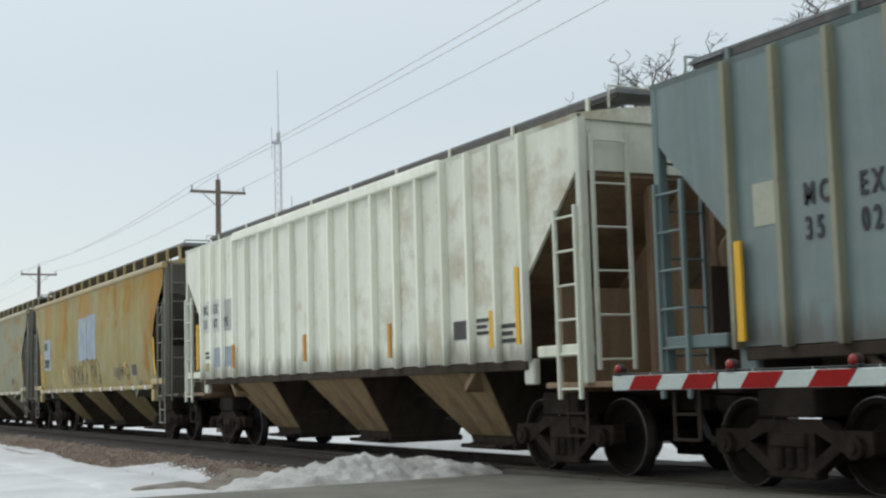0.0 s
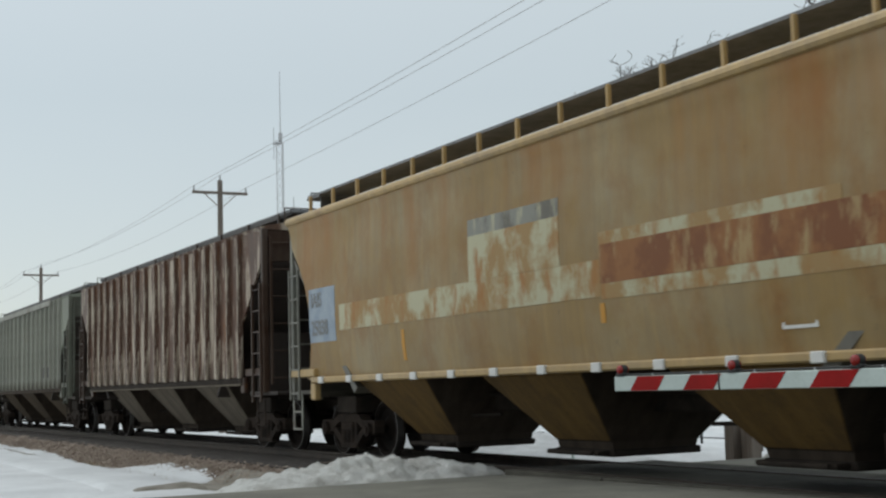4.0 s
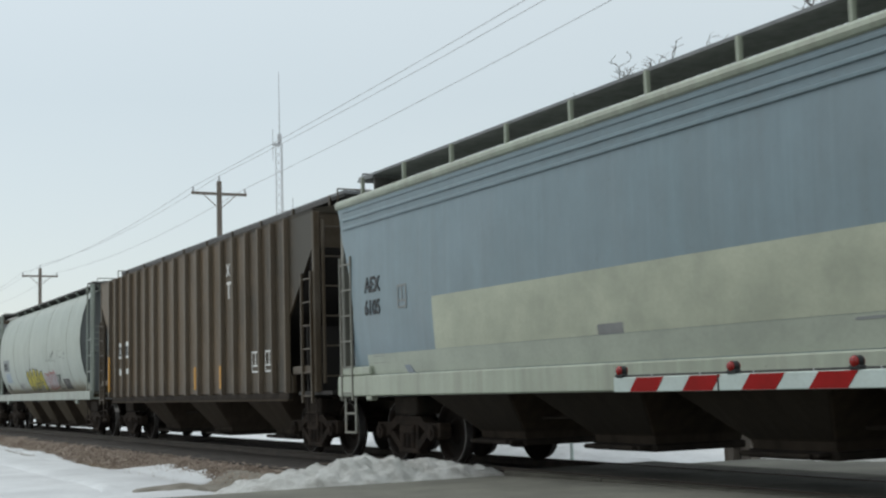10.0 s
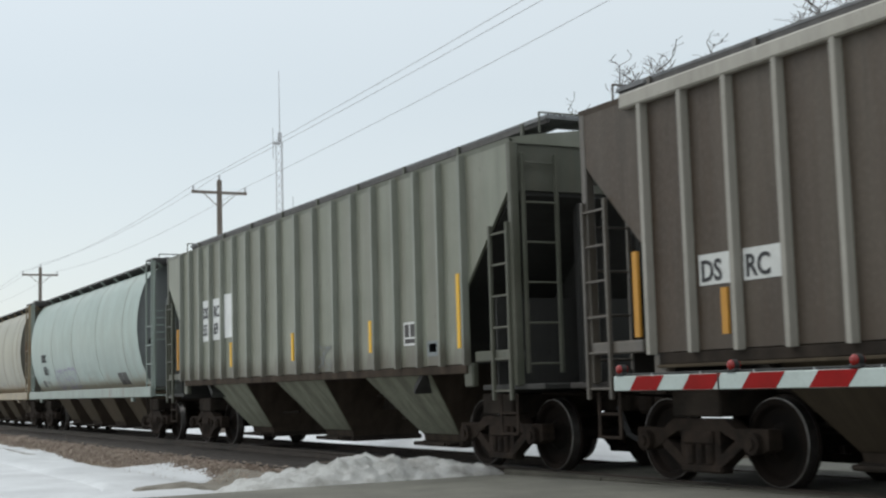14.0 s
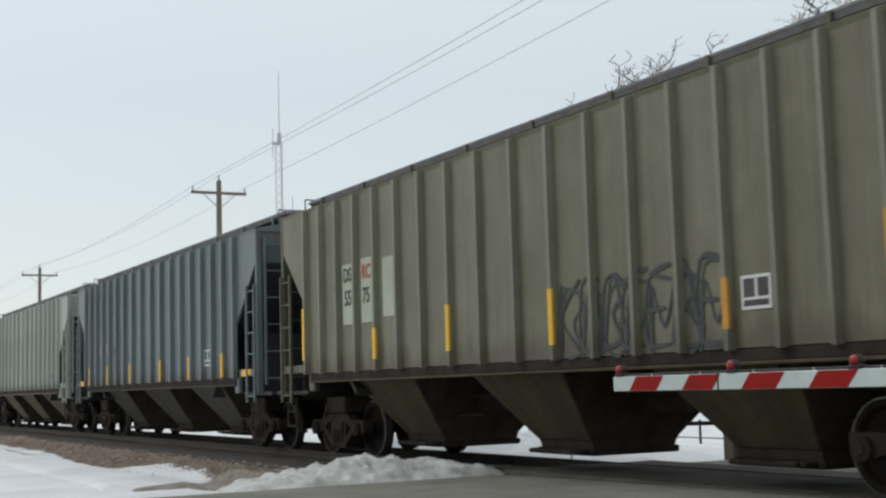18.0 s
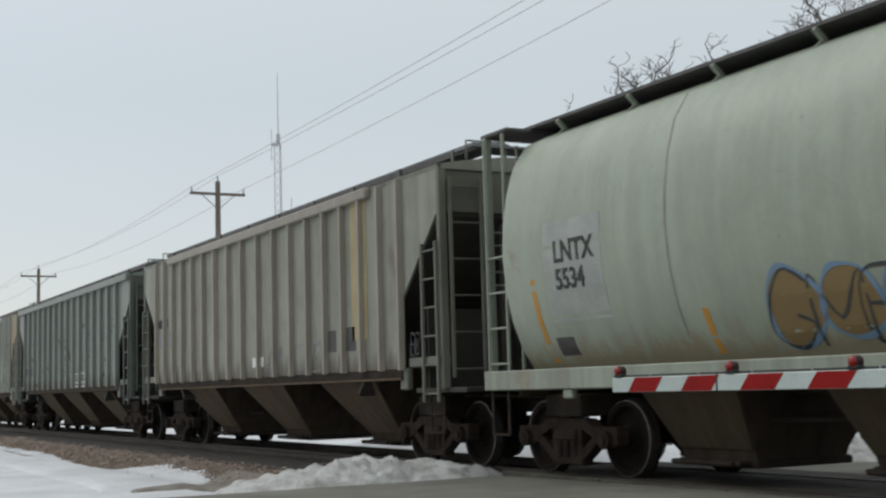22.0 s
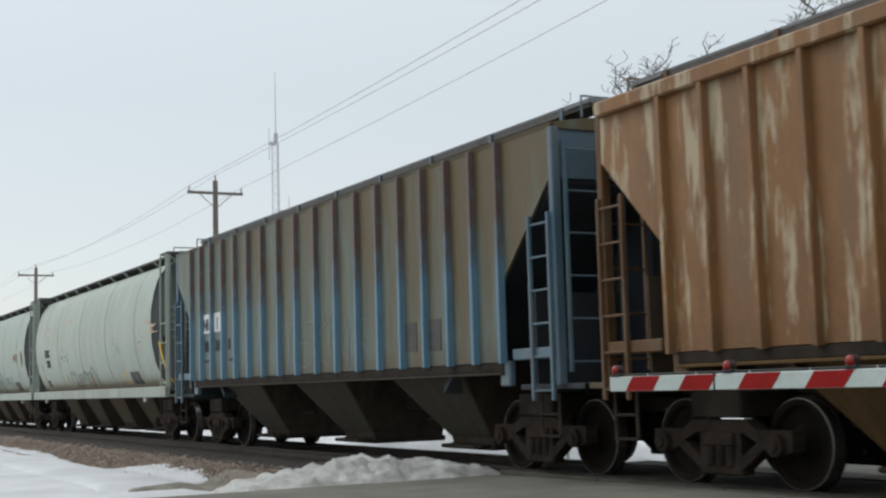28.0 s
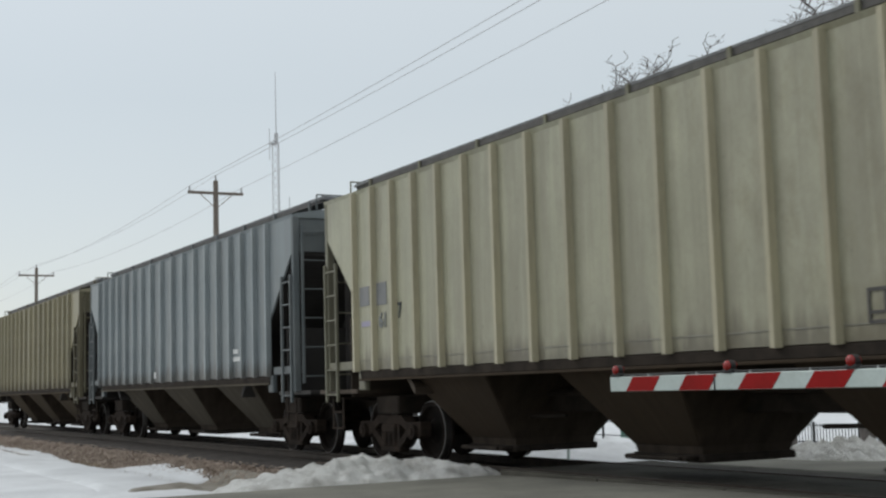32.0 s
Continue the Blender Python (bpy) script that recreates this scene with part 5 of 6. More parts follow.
barrel("off-white barrel-sided covered hopper car with black scrawls", -148.2, (164, 168, 152), 9, rust=.08,
       stripes=[(-7.25, 1.36, 2.2, AMB), (-2.25, 1.36, 1.78, AMB), (.9, 1.34, 1.72, AMB), (3.75, 1.38, 1.75, AMB), (6.9, 1.4, 2.3, AMB)],
       marks=rear_square() + dark_squares(3.3) + [("text", "DSRC", -6.4, 2.26, .31, M_INK, .9), ("text", "5527", -6.22, 1.93, .30, M_INK, .9)],
       sprays=[scrawl(-2.4, 1.3, 1.42, 2.2, 5, M_SPRAY_BLACK, 81, .06), loops(-2.2, 1.0, 1.42, 2.1, 4, M_SPRAY_GREY, 86, .03), scrawl(3.3, 4.6, 1.5, 2.3, 6, M_SPRAY_BLACK, 82, .025), scrawl(-3.0, -2.5, 1.8, 2.1, 1, M_SPRAY_GREY, 83, .025), blotches(-7.0, 6.5, 1.5, 2.9, 36, M_SPRAY_BLACK, 84, .015, .05, "scuff"),
               blotches(-5.4, -4.6, 1.5, 1.9, 3, M_ORANGE_RUST, 85, .1, .22)])
bowed("blue-grey smooth covered hopper car with a cream patch", -165.3, (142, 166, 176), 10, (154, 162, 146), dirt=.12, rust=0, end=(104, 116, 128), long_sill=True, grooves=True, scoop=1.7, scoop_rear=.55, posts=11, under=(40, 38, 36), fade=.12, pale=(.36, .42, .50, 1), rough=.35,
      marks=[("patch", -4.6, 4.45, 1.66, 2.40, M_CREAM, "cream overpainted panel"), ("patch", -6.9, 6.3, 1.35, 1.656, M_LOWER, "pale lower strip"), ("text", "AEX", -6.86, 2.62, .33, M_INK, .9), ("text", "6105", -6.88, 2.27, .32, M_INK, .9), ("box", 4.82, 5.3, 1.56, 1.92, M_WHITETEXT, M_DARKPATCH), ("box", 3.3, 3.9, 1.6, 1.95, M_SPRAY_GREY, None),
             ("patch", -.6, -.1, 1.66, 1.78, M_MIDGREY), ("box", -5.7, -5.4, 2.3, 2.65, M_SPRAY_GREY, None), ("bars", -6.7, -6.2, 1.5, 1.7, 2, M_SPRAY_GREY), ("bars", -4.0, -3.0, 1.32, 1.4, 1, M_SPRAY_GREY)])
# dark rust_colour with lean paints in the loss of light towards the front
ribbed("dark brown ribbed covered hopper car with white overpainted marks", -182.0, (96, 77, 52), 11, end_k=.5, spec=.15, rough=.7, rib=(94, 80, 62), dirt=.4, rust=.42, lean=(.05, 0), soft=.3, rust_colour=(.03, .024, .014, 1), z0=1.12, inside=(34, 30, 27), under=(70, 60, 50), fade=.08,
       stripes=[(-6.55, 1.25, 2.17, AMB), (1.17, 1.22, 1.7, AMB), (2.9, 1.22, 1.68, AMB)],
       marks=[("patch", -5.74, -5.25, 2.1, 2.5, M_WHITEPATCH), ("patch", -5.04, -4.54, 2.1, 2.52, M_WHITEPATCH), ("text", "DS", -5.72, 2.16, .36, M_INK, .72), ("text", "RC", -5.02, 2.16, .36, M_INK, .72), ("patch", -5.7, -5.42, 1.67, 1.83, M_WHITEPATCH), ("patch", -5.0, -4.58, 1.69, 1.83, M_WHITEPATCH),
              ("text", "X", 3.13, 3.48, .34, M_WHITETEXT, .9), ("patch", 3.12, 3.38, 3.3, 3.36, M_WHITETEXT), ("patch", 3.22, 3.28, 3.02, 3.3, M_WHITETEXT), ("box", 4.6, 5.0, 1.5, 1.9, M_WHITETEXT, None), ("box", 5.35, 5.75, 1.5, 1.9, M_WHITETEXT, None)])
barrel("white barrel-sided covered hopper car with yellow bubble graffiti", -199.28, (174, 179, 171), 12, ahead=.4,
       marks=rear_square() + dark_squares(3.2) + [("patch", -6.9, -5.7, 2.16, 2.6, M_GREYPATCH), ("text", "DSRC", -6.75, 2.24, .33, M_INK, .85), ("patch", -6.8, -5.7, 1.74, 2.1, M_BLUEPATCH), ("bars", -6.6, -5.9, 1.82, 2.04, 2, M_GREYPATCH)],
       sprays=[bubbles(-2.6, .35, 1.36, 2.15, 5, M_SPRAY_YELLOW, M_SPRAY_BLACK, 111, .05, False), scrawl(-2.6, .3, 1.4, 2.05, 4, M_SPRAY_BLACK, 117, .05, 1), bubbles(.55, 2.4, 1.4, 2.0, 4, M_SPRAY_PALE, M_SPRAY_RED, 112, .03, False), scrawl(.6, 2.4, 1.42, 1.95, 3, M_SPRAY_RED, 118, .03, 1), scrawl(2.4, 3.1, 1.4, 1.9, 2, M_SPRAY_BLACK, 113), blotches(1.2, 4.2, 2.3, 2.6, 26, M_SPRAY_BLACK, 114, .015, .05, "scuff"), scrawl(-4.4, -3.5, 1.4, 1.7, 3, M_SPRAY_PALE, 115, .03), scrawl(-2.2, .2, 1.1, 1.28, 8, M_SPRAY_BLACK, 116, .02)])
ribbed("grimy brown-grey ribbed covered hopper car with pale ribs", -216.64, (78, 61, 45), 13, slide=.13, spec=.2, rough=.65, rib=(190, 186, 176), rib_paint=dict(dirt=.15, rust=.05, spec=.2), dirt=.5, chord=6.9, fade=.25, pale=(.20, .187, .165, 1), inside=(38, 33, 29), under=(95, 85, 70), panel_mat=paint("grey_end_paint", (.30, .32, .33, 1), 41, .5), end_mat=paint("dark_end_paint", (.07, .06, .05, 1), 42, .5),
       stripes=[(6.6, 1.58, 2.52), (4.47, 1.57, 2.03), (1.3, 1.53, 2.0), (-2.17, 1.55, 2.0, AMB), (-6.6, 1.58, 2.5, AMB), (-5.17, 1.55, 2.0, AMB)],
       marks=[("patch", 2.57, 2.71, z, z + .34, M_WHITETEXT) for z in (3.44, 2.94, 2.42, 1.92)]
       + [("patch", -5.63, -5.06, 2.05, 2.36, M_WHITEPATCH), ("patch", -4.96, -4.44, 2.05, 2.36, M_WHITEPATCH), ("text", "DS", -5.6, 2.09, .3, M_INK, .9), ("text", "RC", -4.93, 2.09, .3, M_INK, .9), ("box", 3.2, 3.6, 1.66, 2.0, M_WHITETEXT, M_DARKPATCH), ("box", 3.91, 4.3, 1.66, 2.0, M_WHITETEXT, M_DARKPATCH)])
ribbed("grey-green ribbed covered hopper car with white overpainted marks", -233.84, (134, 138, 122), 14, slide=.13, end_k=.5, flange=False, clean=.8, rib=(142, 148, 136), dirt=.3, inside=(48, 48, 46),
       stripes=[(-6.6, 1.64, 2.54, AMB), (-2.92, 1.62, 2.1), (.45, 1.64, 2.12), (3.74, 1.66, 2.15), (6.6, 1.62, 2.62)],
       marks=[("patch", -4.96, -4.47, 2.2, 3.06, M_WHITEPATCH), ("patch", -4.36, -3.78, 2.2, 3.06, M_WHITEPATCH), ("patch", -3.55, -3.02, 2.22, 3.1, M_WHITEPATCH)] + mark_pairs(("DS", "RC"), ("55", "69"), -4.93, 2.68, .33, M_INK, .72, .82)
       + [("box", 4.76, 5.15, 1.72, 2.06, M_WHITETEXT, M_DARKPATCH), ("patch", 5.5, 5.83, 1.54, 1.76, M_GREYPATCH), ("patch", 5.56, 5.78, 1.6, 1.72, M_DARKPATCH)],
       sprays=[scrawl(1.3, 2.0, 1.5, 1.85, 2, M_SPRAY_GREY, 131, .03)])
barrel("white barrel-sided covered hopper car with black marks", -250.7, (160, 172, 166), 15,
       marks=rear_square() + dark_squares(3.3) + [("text", "DSRC", -6.38, 2.26, .36, M_INK, .9), ("text", "5531", -6.3, 1.86, .36, M_INK, .9)],
       sprays=[scrawl(-4.6, -1.6, 1.4, 2.0, 5, M_SPRAY_LILAC, 141, .05), blotches(-7, -5.5, 1.5, 2.0, 24, M_SPRAY_GREY, 142, .02, .07, "scuff")])
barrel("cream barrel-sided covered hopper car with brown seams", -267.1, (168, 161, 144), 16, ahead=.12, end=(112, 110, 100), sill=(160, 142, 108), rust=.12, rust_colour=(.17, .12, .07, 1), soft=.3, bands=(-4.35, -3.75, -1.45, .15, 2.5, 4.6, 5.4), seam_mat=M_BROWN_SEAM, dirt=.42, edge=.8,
       marks=[("patch", -6.3, -5.85, 2.33, 2.7, M_BLUEPATCH), ("text", "DSRC", -6.94, 2.27, .29, M_INK, .9), ("text", "182893", -6.82, 1.92, .36, M_INK, .85), ("patch", -6.28, -5.95, 1.82, 1.87, M_WHITETEXT), ("bars", -6.5, -5.9, 1.5, 1.7, 2, M_SPRAY_GREY), ("bars", -5.0, -4.5, 1.48, 1.56, 1, M_SPRAY_GREY), ("bars", 1.0, 2.0, 1.6, 1.75, 2, M_SPRAY_GREY), ("bars", 4.2, 5.2, 1.55, 1.75, 2, M_SPRAY_GREY)],
       sprays=[blotches(-7.05, -6.8, 1.55, 1.7, 3, M_RUST, 151, .06, .14)])
ribbed("tan-grey ribbed covered hopper car with scrawled graffiti", -284.58, (126, 124, 98), 17, end_k=.5, spec=.2, rough=.65, rib=(140, 141, 122), dirt=.4, inside=(36, 34, 32), fade=.25, under=(105, 95, 75),
       stripes=[(-6.58, 1.63, 2.52), (-3.69, 1.57, 2.04), (-1.3, 1.6, 2.23), (1.31, 1.57, 2.24), (4.46, 1.6, 2.1, AMB), (6.58, 1.6, 2.5, AMB)],
       marks=[("patch", -5.03, -4.53, 2.15, 3.12, M_CREAM), ("patch", -4.3, -3.74, 2.15, 3.16, M_CREAM), ("patch", -3.5, -2.98, 2.2, 3.1, M_CREAM), ("text", "DS", -4.98, 2.84, .32, M_INK, .8), ("text", "RC", -4.26, 2.84, .32, M_SPRAY_RED, .8), ("text", "55", -4.95, 2.46, .34, M_INK, .8), ("text", "75", -4.24, 2.46, .34, M_INK, .8),
              ("box", 4.62, 5.04, 1.77, 2.1, M_WHITETEXT, M_DARKPATCH)],
       sprays=[scrawl(1.4, 4.4, 1.5, 2.3, 7, M_SPRAY_BLACK, 161, .06, 3)])
ribbed("dark grey ribbed covered hopper car with bright yellow stripes", -301.52, (108, 121, 125), 18, dirt=.12, fade=.04, rust=0, inside=(40, 41, 44), under=(110, 108, 98),
       stripes=[(5.87, 1.44, 1.92), (3.6, 1.44, 1.92), (1.3, 1.44, 1.92), (-1.45, 1.43, 1.92), (-3.85, 1.43, 1.92), (-5.95, 1.43, 1.92)],
       marks=[("box", 4.5, 4.95, 1.69, 2.03, M_WHITETEXT, None), ("patch", -5.0, -4.6, 2.2, 2.5, M_MIDGREY), ("patch", -4.3, -3.9, 2.2, 2.5, M_MIDGREY), ("bars", -5.0, -4.6, 2.6, 2.8, 1, M_MIDGREY), ("text", "5", -3.4, 2.2, .3, M_INK, .9)],
       sprays=[sill_plate(6.95), sill_plate(-7.45)])
ribbed("light grey-green ribbed covered hopper car with black numbers", -318.71, (176, 183, 174), 19, clean=.9, slide=.12, dirt=.16, fade=.08, inside=(58, 56, 50), under=(120, 112, 95),
       marks=[("text", "N", -6.04, 2.52, .33, M_INK, .8), ("text", "RI", -5.56, 2.52, .33, M_INK, .8), ("text", "10", -5.55, 2.08, .33, M_INK, .8), ("text", "875", -4.92, 2.08, .33, M_INK, .8), ("patch", -4.9, -4.54, 2.46, 2.78, M_MIDGREY), ("patch", -4.78, -4.5, 1.42, 1.55, M_DARKPATCH), ("box", 5.42, 5.8, 1.58, 1.9, M_WHITETEXT, M_DARKPATCH)])
barrel("cream barrel-sided covered hopper car with red and black graffiti", -335.18, (164, 170, 154), 20, ahead=.1, rust=.05,
       stripes=[(-7.3, 1.38, 2.4, AMB), (6.95, 1.4, 2.3), (-4.2, 1.38, 1.85, AMB)],
       marks=rear_square(-7.1) + [("patch", -7.0, -5.8, 1.85, 3.05, M_PALEGREY), ("text", "LNTX", -6.78, 2.56, .36, M_INK, .9), ("text", "5534", -6.78, 2.24, .34, M_INK, .9)],
       sprays=[bubbles(-3.3, .3, 1.33, 2.15, 5, M_SPRAY_BROWN, M_SPRAY_BLUE, 191, .06, False), scrawl(-3.3, .4, 1.4, 2.1, 6, M_SPRAY_BLACK, 192, .04, 1), bubbles(.6, 6.6, 1.35, 2.4, 6, M_SPRAY_PALE, M_SPRAY_RED, 193, .06, False), scrawl(.8, 6.8, 1.35, 2.5, 6, M_SPRAY_RED, 194, .07, 1), scrawl(-3.2, 6.0, 1.1, 1.28, 16, M_SPRAY_RED, 195, .03, 1)])
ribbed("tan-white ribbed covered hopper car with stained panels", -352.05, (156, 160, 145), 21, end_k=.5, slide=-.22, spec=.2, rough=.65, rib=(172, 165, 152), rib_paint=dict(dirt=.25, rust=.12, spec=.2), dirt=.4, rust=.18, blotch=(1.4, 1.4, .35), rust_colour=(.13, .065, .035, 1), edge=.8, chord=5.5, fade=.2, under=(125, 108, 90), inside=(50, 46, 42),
       marks=[("patch", 3.48, 3.84, 1.75, 2.1, M_DARKPATCH), ("patch", 4.25, 4.62, 1.74, 2.12, M_DARKPATCH), ("patch", 4.52, 5.1, 1.9, 4.1, M_TANPATCH, "yellowed panel"), ("patch", -6.7, -5.75, 2.22, 2.58, M_MIDGREY), ("text", "NR", -6.74, 2.68, .28, M_INK, .85), ("text", "I", -5.98, 2.68, .28, M_INK, .85), ("patch", -.2, .4, 1.6, 1.78, M_WHITEPATCH)],
       sprays=[scrawl(.6, 3.2, 1.5, 1.95, 4, M_SPRAY_GREY, 201, .03), scrawl(6.6, 6.9, 1.6, 1.9, 2, M_INK, 202, .03)])
ribbed("grey-green ribbed covered hopper car with brown rust spots", -369.43, (128, 140, 132), 22, end_k=.5, slide=.21, even_ribs=True, flange=False, dirt=.35, rust=.05, fade=.12, chord=7.7, inside=(44, 44, 44), under=(118, 108, 88),
       marks=[("box", 1.56, 1.98, 1.44, 1.83, M_WHITETEXT, M_DARKPATCH), ("box", 2.42, 2.88, 1.44, 1.84, M_WHITETEXT, M_DARKPATCH), ("text", "1 2 0 4 7", -6.3, 1.92, .33, M_INK, .95), ("text", "NR", -6.3, 2.3, .3, M_SPRAY_GREY, .9), ("bars", -6.0, -5.4, 1.5, 1.7, 1, M_INK), ("bars", -4.9, -4.0, 1.5, 1.66, 1, M_INK)],
       sprays=[blotches(-5.5, 6.5, 1.7, 3.2, 90, M_DARK_RUST, 211, .015, .06), blotches(-1.2, .9, 1.8, 2.9, 34, M_DARK_RUST, 213, .02, .10), blotches(.3, .9, 2.3, 2.75, 4, M_RUST, 214, .08, .13)])
ribbed("cream ribbed covered hopper car with rust at one end", -385.54, (172, 174, 160), 23, slide=.05, rib=(176, 182, 176), rib_paint=dict(dirt=.2, rust=.1), dirt=.45, mottle=.35, gain=.76, rust=.10, lean=(.062, 0), soft=.14, blotch=(1.6, 1.6, .35), rust_colour=(.23, .17, .065, 1), chord=4.9, inside=(48, 44, 38), under=(104, 88, 70),
       marks=[("patch", -6.7, -6.3, 2.25, 2.7, M_MIDGREY), ("patch", -6.15, -5.7, 2.3, 2.75, M_SPRAY_PALE), ("patch", -5.95, -4.66, 1.98, 2.16, M_MIDGREY), ("patch", 5.1, 5.5, 1.75, 2.1, M_DARKPATCH)],
       sprays=[blotches(2.9, 4.4, 1.5, 2.2, 26, M_DARK_RUST, 221, .012, .06), blotches(4.9, 7.0, 1.5, 3.9, 22, M_RUST, 222, .02, .10)])
ribbed("plain grey ribbed covered hopper car with faded marks", -403.18, (150, 154, 146), 24, dirt=.2, fade=.1, inside=(62, 57, 50), under=(120, 112, 98), rib=(146, 149, 141),
       marks=[("box", 4.44, 4.9, 1.66, 2.0, M_WHITETEXT, M_DARKPATCH), ("text", "NR", -5.75, 2.53, .3, M_INK, .9), ("patch", -5.1, -4.58, 2.47, 2.84, M_WHITEPATCH), ("text", "I", -5.06, 2.53, .3, M_INK, .9), ("text", "10", -5.63, 2.22, .28, M_SPRAY_GREY, .9), ("text", "92", -5.0, 2.22, .28, M_SPRAY_GREY, .9), ("patch", -4.9, -4.65, 1.45, 1.58, M_DARKPATCH)],
       sprays=[scrawl(-1.9, -.9, 1.55, 1.95, 3, M_SPRAY_RED, 231, .02)])
ribbed("orange-brown rusted ribbed covered hopper car with cream panels", -420.24, (150, 104, 56), 25, end_k=.5, spec=.25, flake=.62, pale=(.46, .39, .26, 1), gain=.8, dirt=.35, rust=.6, lean=(0, -.16), soft=.2, rust_colour=(.24, .11, .035, 1), blotch=(1.6, 1.6, .5), chord=7.7, inside=(86, 72, 56), under=(130, 100, 60),
       marks=[("patch", 4.4, 4.8, 1.66, 2.0, M_TANPATCH), ("patch", 5.5, 5.75, 1.6, 1.75, M_WHITEPATCH), ("patch", .9, 1.1, 1.55, 1.75, M_WHITEPATCH)])
ribbed("faded blue ribbed covered hopper car with rusty ribs", -436.77, (104, 122, 112), 26, spec=.25, rib=(84, 138, 168), dirt=.35, rust=.85, lean=(.014, .05), soft=.2, rust_colour=(.13, .085, .03, 1), mottle=.3, blotch=(1.9, 1.9, .3), fade=.2, pale=(.17, .27, .30, 1), rib_paint=dict(dirt=.1, rust=.72, lean=(0, .24), soft=.2, rust_colour=(.13, .055, .025, 1)), inside=(42, 50, 58), under=(80, 80, 70), end_mat=paint("blue_end_paint", (.055, .12, .17, 1), 61, .3, .2),
       marks=[("patch", -5.84, -5.38, 2.36, 2.76, M_WHITEPATCH), ("patch", -5.27, -4.6, 2.37, 2.76, M_WHITEPATCH), ("text", "NR", -5.82, 2.42, .34, M_INK, .8), ("text", "I", -4.95, 2.42, .34, M_INK, .85), ("text", "10", -5.78, 1.98, .32, M_INK, .8), ("text", "38", -5.05, 1.98, .32, M_INK, .8), ("text", "8", -4.25, 1.98, .32, M_INK, .8), ("bars", -5.75, -5.45, 1.72, 1.84, 1, M_INK), ("bars", -4.2, -4.0, 1.72, 1.84, 1, M_INK), ("patch", 3.7, 4.1, 1.63, 2.05, M_DARKPATCH), ("patch", 4.42, 4.85, 1.62, 2.06, M_DARKPATCH)],
       sprays=[scrawl(-1.2, 2.4, 1.5, 2.3, 5, M_SPRAY_GREY, 251, .02, 1)])
barrel("white barrel-sided covered hopper car with pale rust smears", -453.2, (174, 181, 170), 27, rust=.2, soft=.3, rust_colour=(.42, .26, .17, 1), blotch=(.5, .5, 2.6),
       stripes=[(-7.25, 1.36, 2.2, AMB), (-4.0, 1.36, 1.76, AMB), (-.9, 1.36, 1.76, AMB), (2.95, 1.4, 1.78), (6.75, 1.4, 2.35)],
       marks=rear_square(-7.1) + dark_squares(3.4) + [("text", "DSRC", -6.62, 2.4, .34, M_INK, .9), ("text", "5507", -6.48, 2.08, .32, M_INK, .9)],
       sprays=[smears(-6.9, -2.6, 2.75, 3.5, 13, M_PINK_RUST, 263), smears(4.6, 6.3, 2.2, 3.2, 8, M_PINK_RUST, 264), blotches(-4.6, -3.0, 2.1, 2.7, 8, M_SPRAY_BLACK, 265, .02, .06, "scuff"), loops(-3.4, -.2, 1.40, 1.95, 6, M_SPRAY_BLACK, 261, .03), blotches(1.5, 5.5, 2.2, 2.6, 16, M_SPRAY_BLACK, 262, .015, .05, "scuff")])
barrel("white barrel-sided covered hopper car with rust spots and scrawls", -469.5, (170, 181, 170), 28,
       marks=rear_square(-7.1) + dark_squares(3.3) + [("text", "DSRC", -6.9, 2.28, .33, M_INK, .9), ("patch", -.6, 1.0, 2.0, 2.1, M_SMUDGE), ("patch", -6.9, -5.8, 1.86, 2.12, M_MIDGREY), ("bars", -6.6, -5.9, 1.62, 1.76, 1, M_INK)],
       sprays=[loops(-4.6, 1.2, 1.40, 2.08, 16, M_SPRAY_BLACK, 271, .035), loops(1.6, 3.1, 1.5, 2.0, 3, M_SPRAY_BLACK, 276, .03), blotches(-7.3, -7.0, 2.8, 2.95, 1, M_RUST, 272, .1, .12), blotches(5.4, 6.1, 2.4, 2.7, 2, M_RUST, 274, .2, .26), scrawl(3.8, 4.8, 2.4, 2.7, 4, M_ORANGE_RUST, 273, .03, 1), blotches(-6.0, 5.0, 1.4, 2.9, 16, M_SPRAY_GREY, 275, .02, .06, "scuff")])
# soft olive rust_colour with lean paints in duller light towards the front
ribbed("cream ribbed covered hopper car with overpainted marks", -486.49, (184, 182, 156), 29, end_k=.5, rib=(198, 190, 160), rib_paint=dict(dirt=.2, rust=.12, soft=.2, rust_colour=(.3, .16, .05, 1)), dirt=.3, mottle=.4, rust=.12, lean=(.04, 0), soft=.3, rust_colour=(.2, .17, .09, 1), fade=.1, inside=(70, 58, 46), under=(90, 74, 58), clean=.3, weld=True,
       marks=[("patch", -6.45, -6.1, 2.4, 2.7, M_MIDGREY), ("patch", -5.86, -5.48, 2.38, 2.72, M_MIDGREY), ("text", "61", -5.75, 2.04, .32, M_SPRAY_GREY, .9), ("bars", -6.4, -6.0, 2.05, 2.2, 1, M_SPRAY_LILAC), ("text", "7", -5.1, 2.15, .32, M_SPRAY_BLACK, .8), ("box", 4.05, 4.45, 1.55, 1.86, M_DARKPATCH, None)])
ribbed("blue-grey ribbed covered hopper car with rusty specks", -503.56, (148, 158, 161), 30, end_k=.5, dirt=.2, inside=(45, 42, 40), under=(110, 104, 92),
       marks=[("bars", 4.4, 4.9, 1.7, 2.0, 2, M_WHITETEXT), ("patch", -1.5, -1.1, 1.5, 1.65, M_WHITETEXT)])
ribbed("cream ribbed covered hopper car with rust patches", -520.6, (160, 152, 120), 31, end_k=.5, dirt=.3, rust=.2, rust_colour=(.25, .11, .04, 1), inside=(48, 40, 34), under=(95, 82, 62))


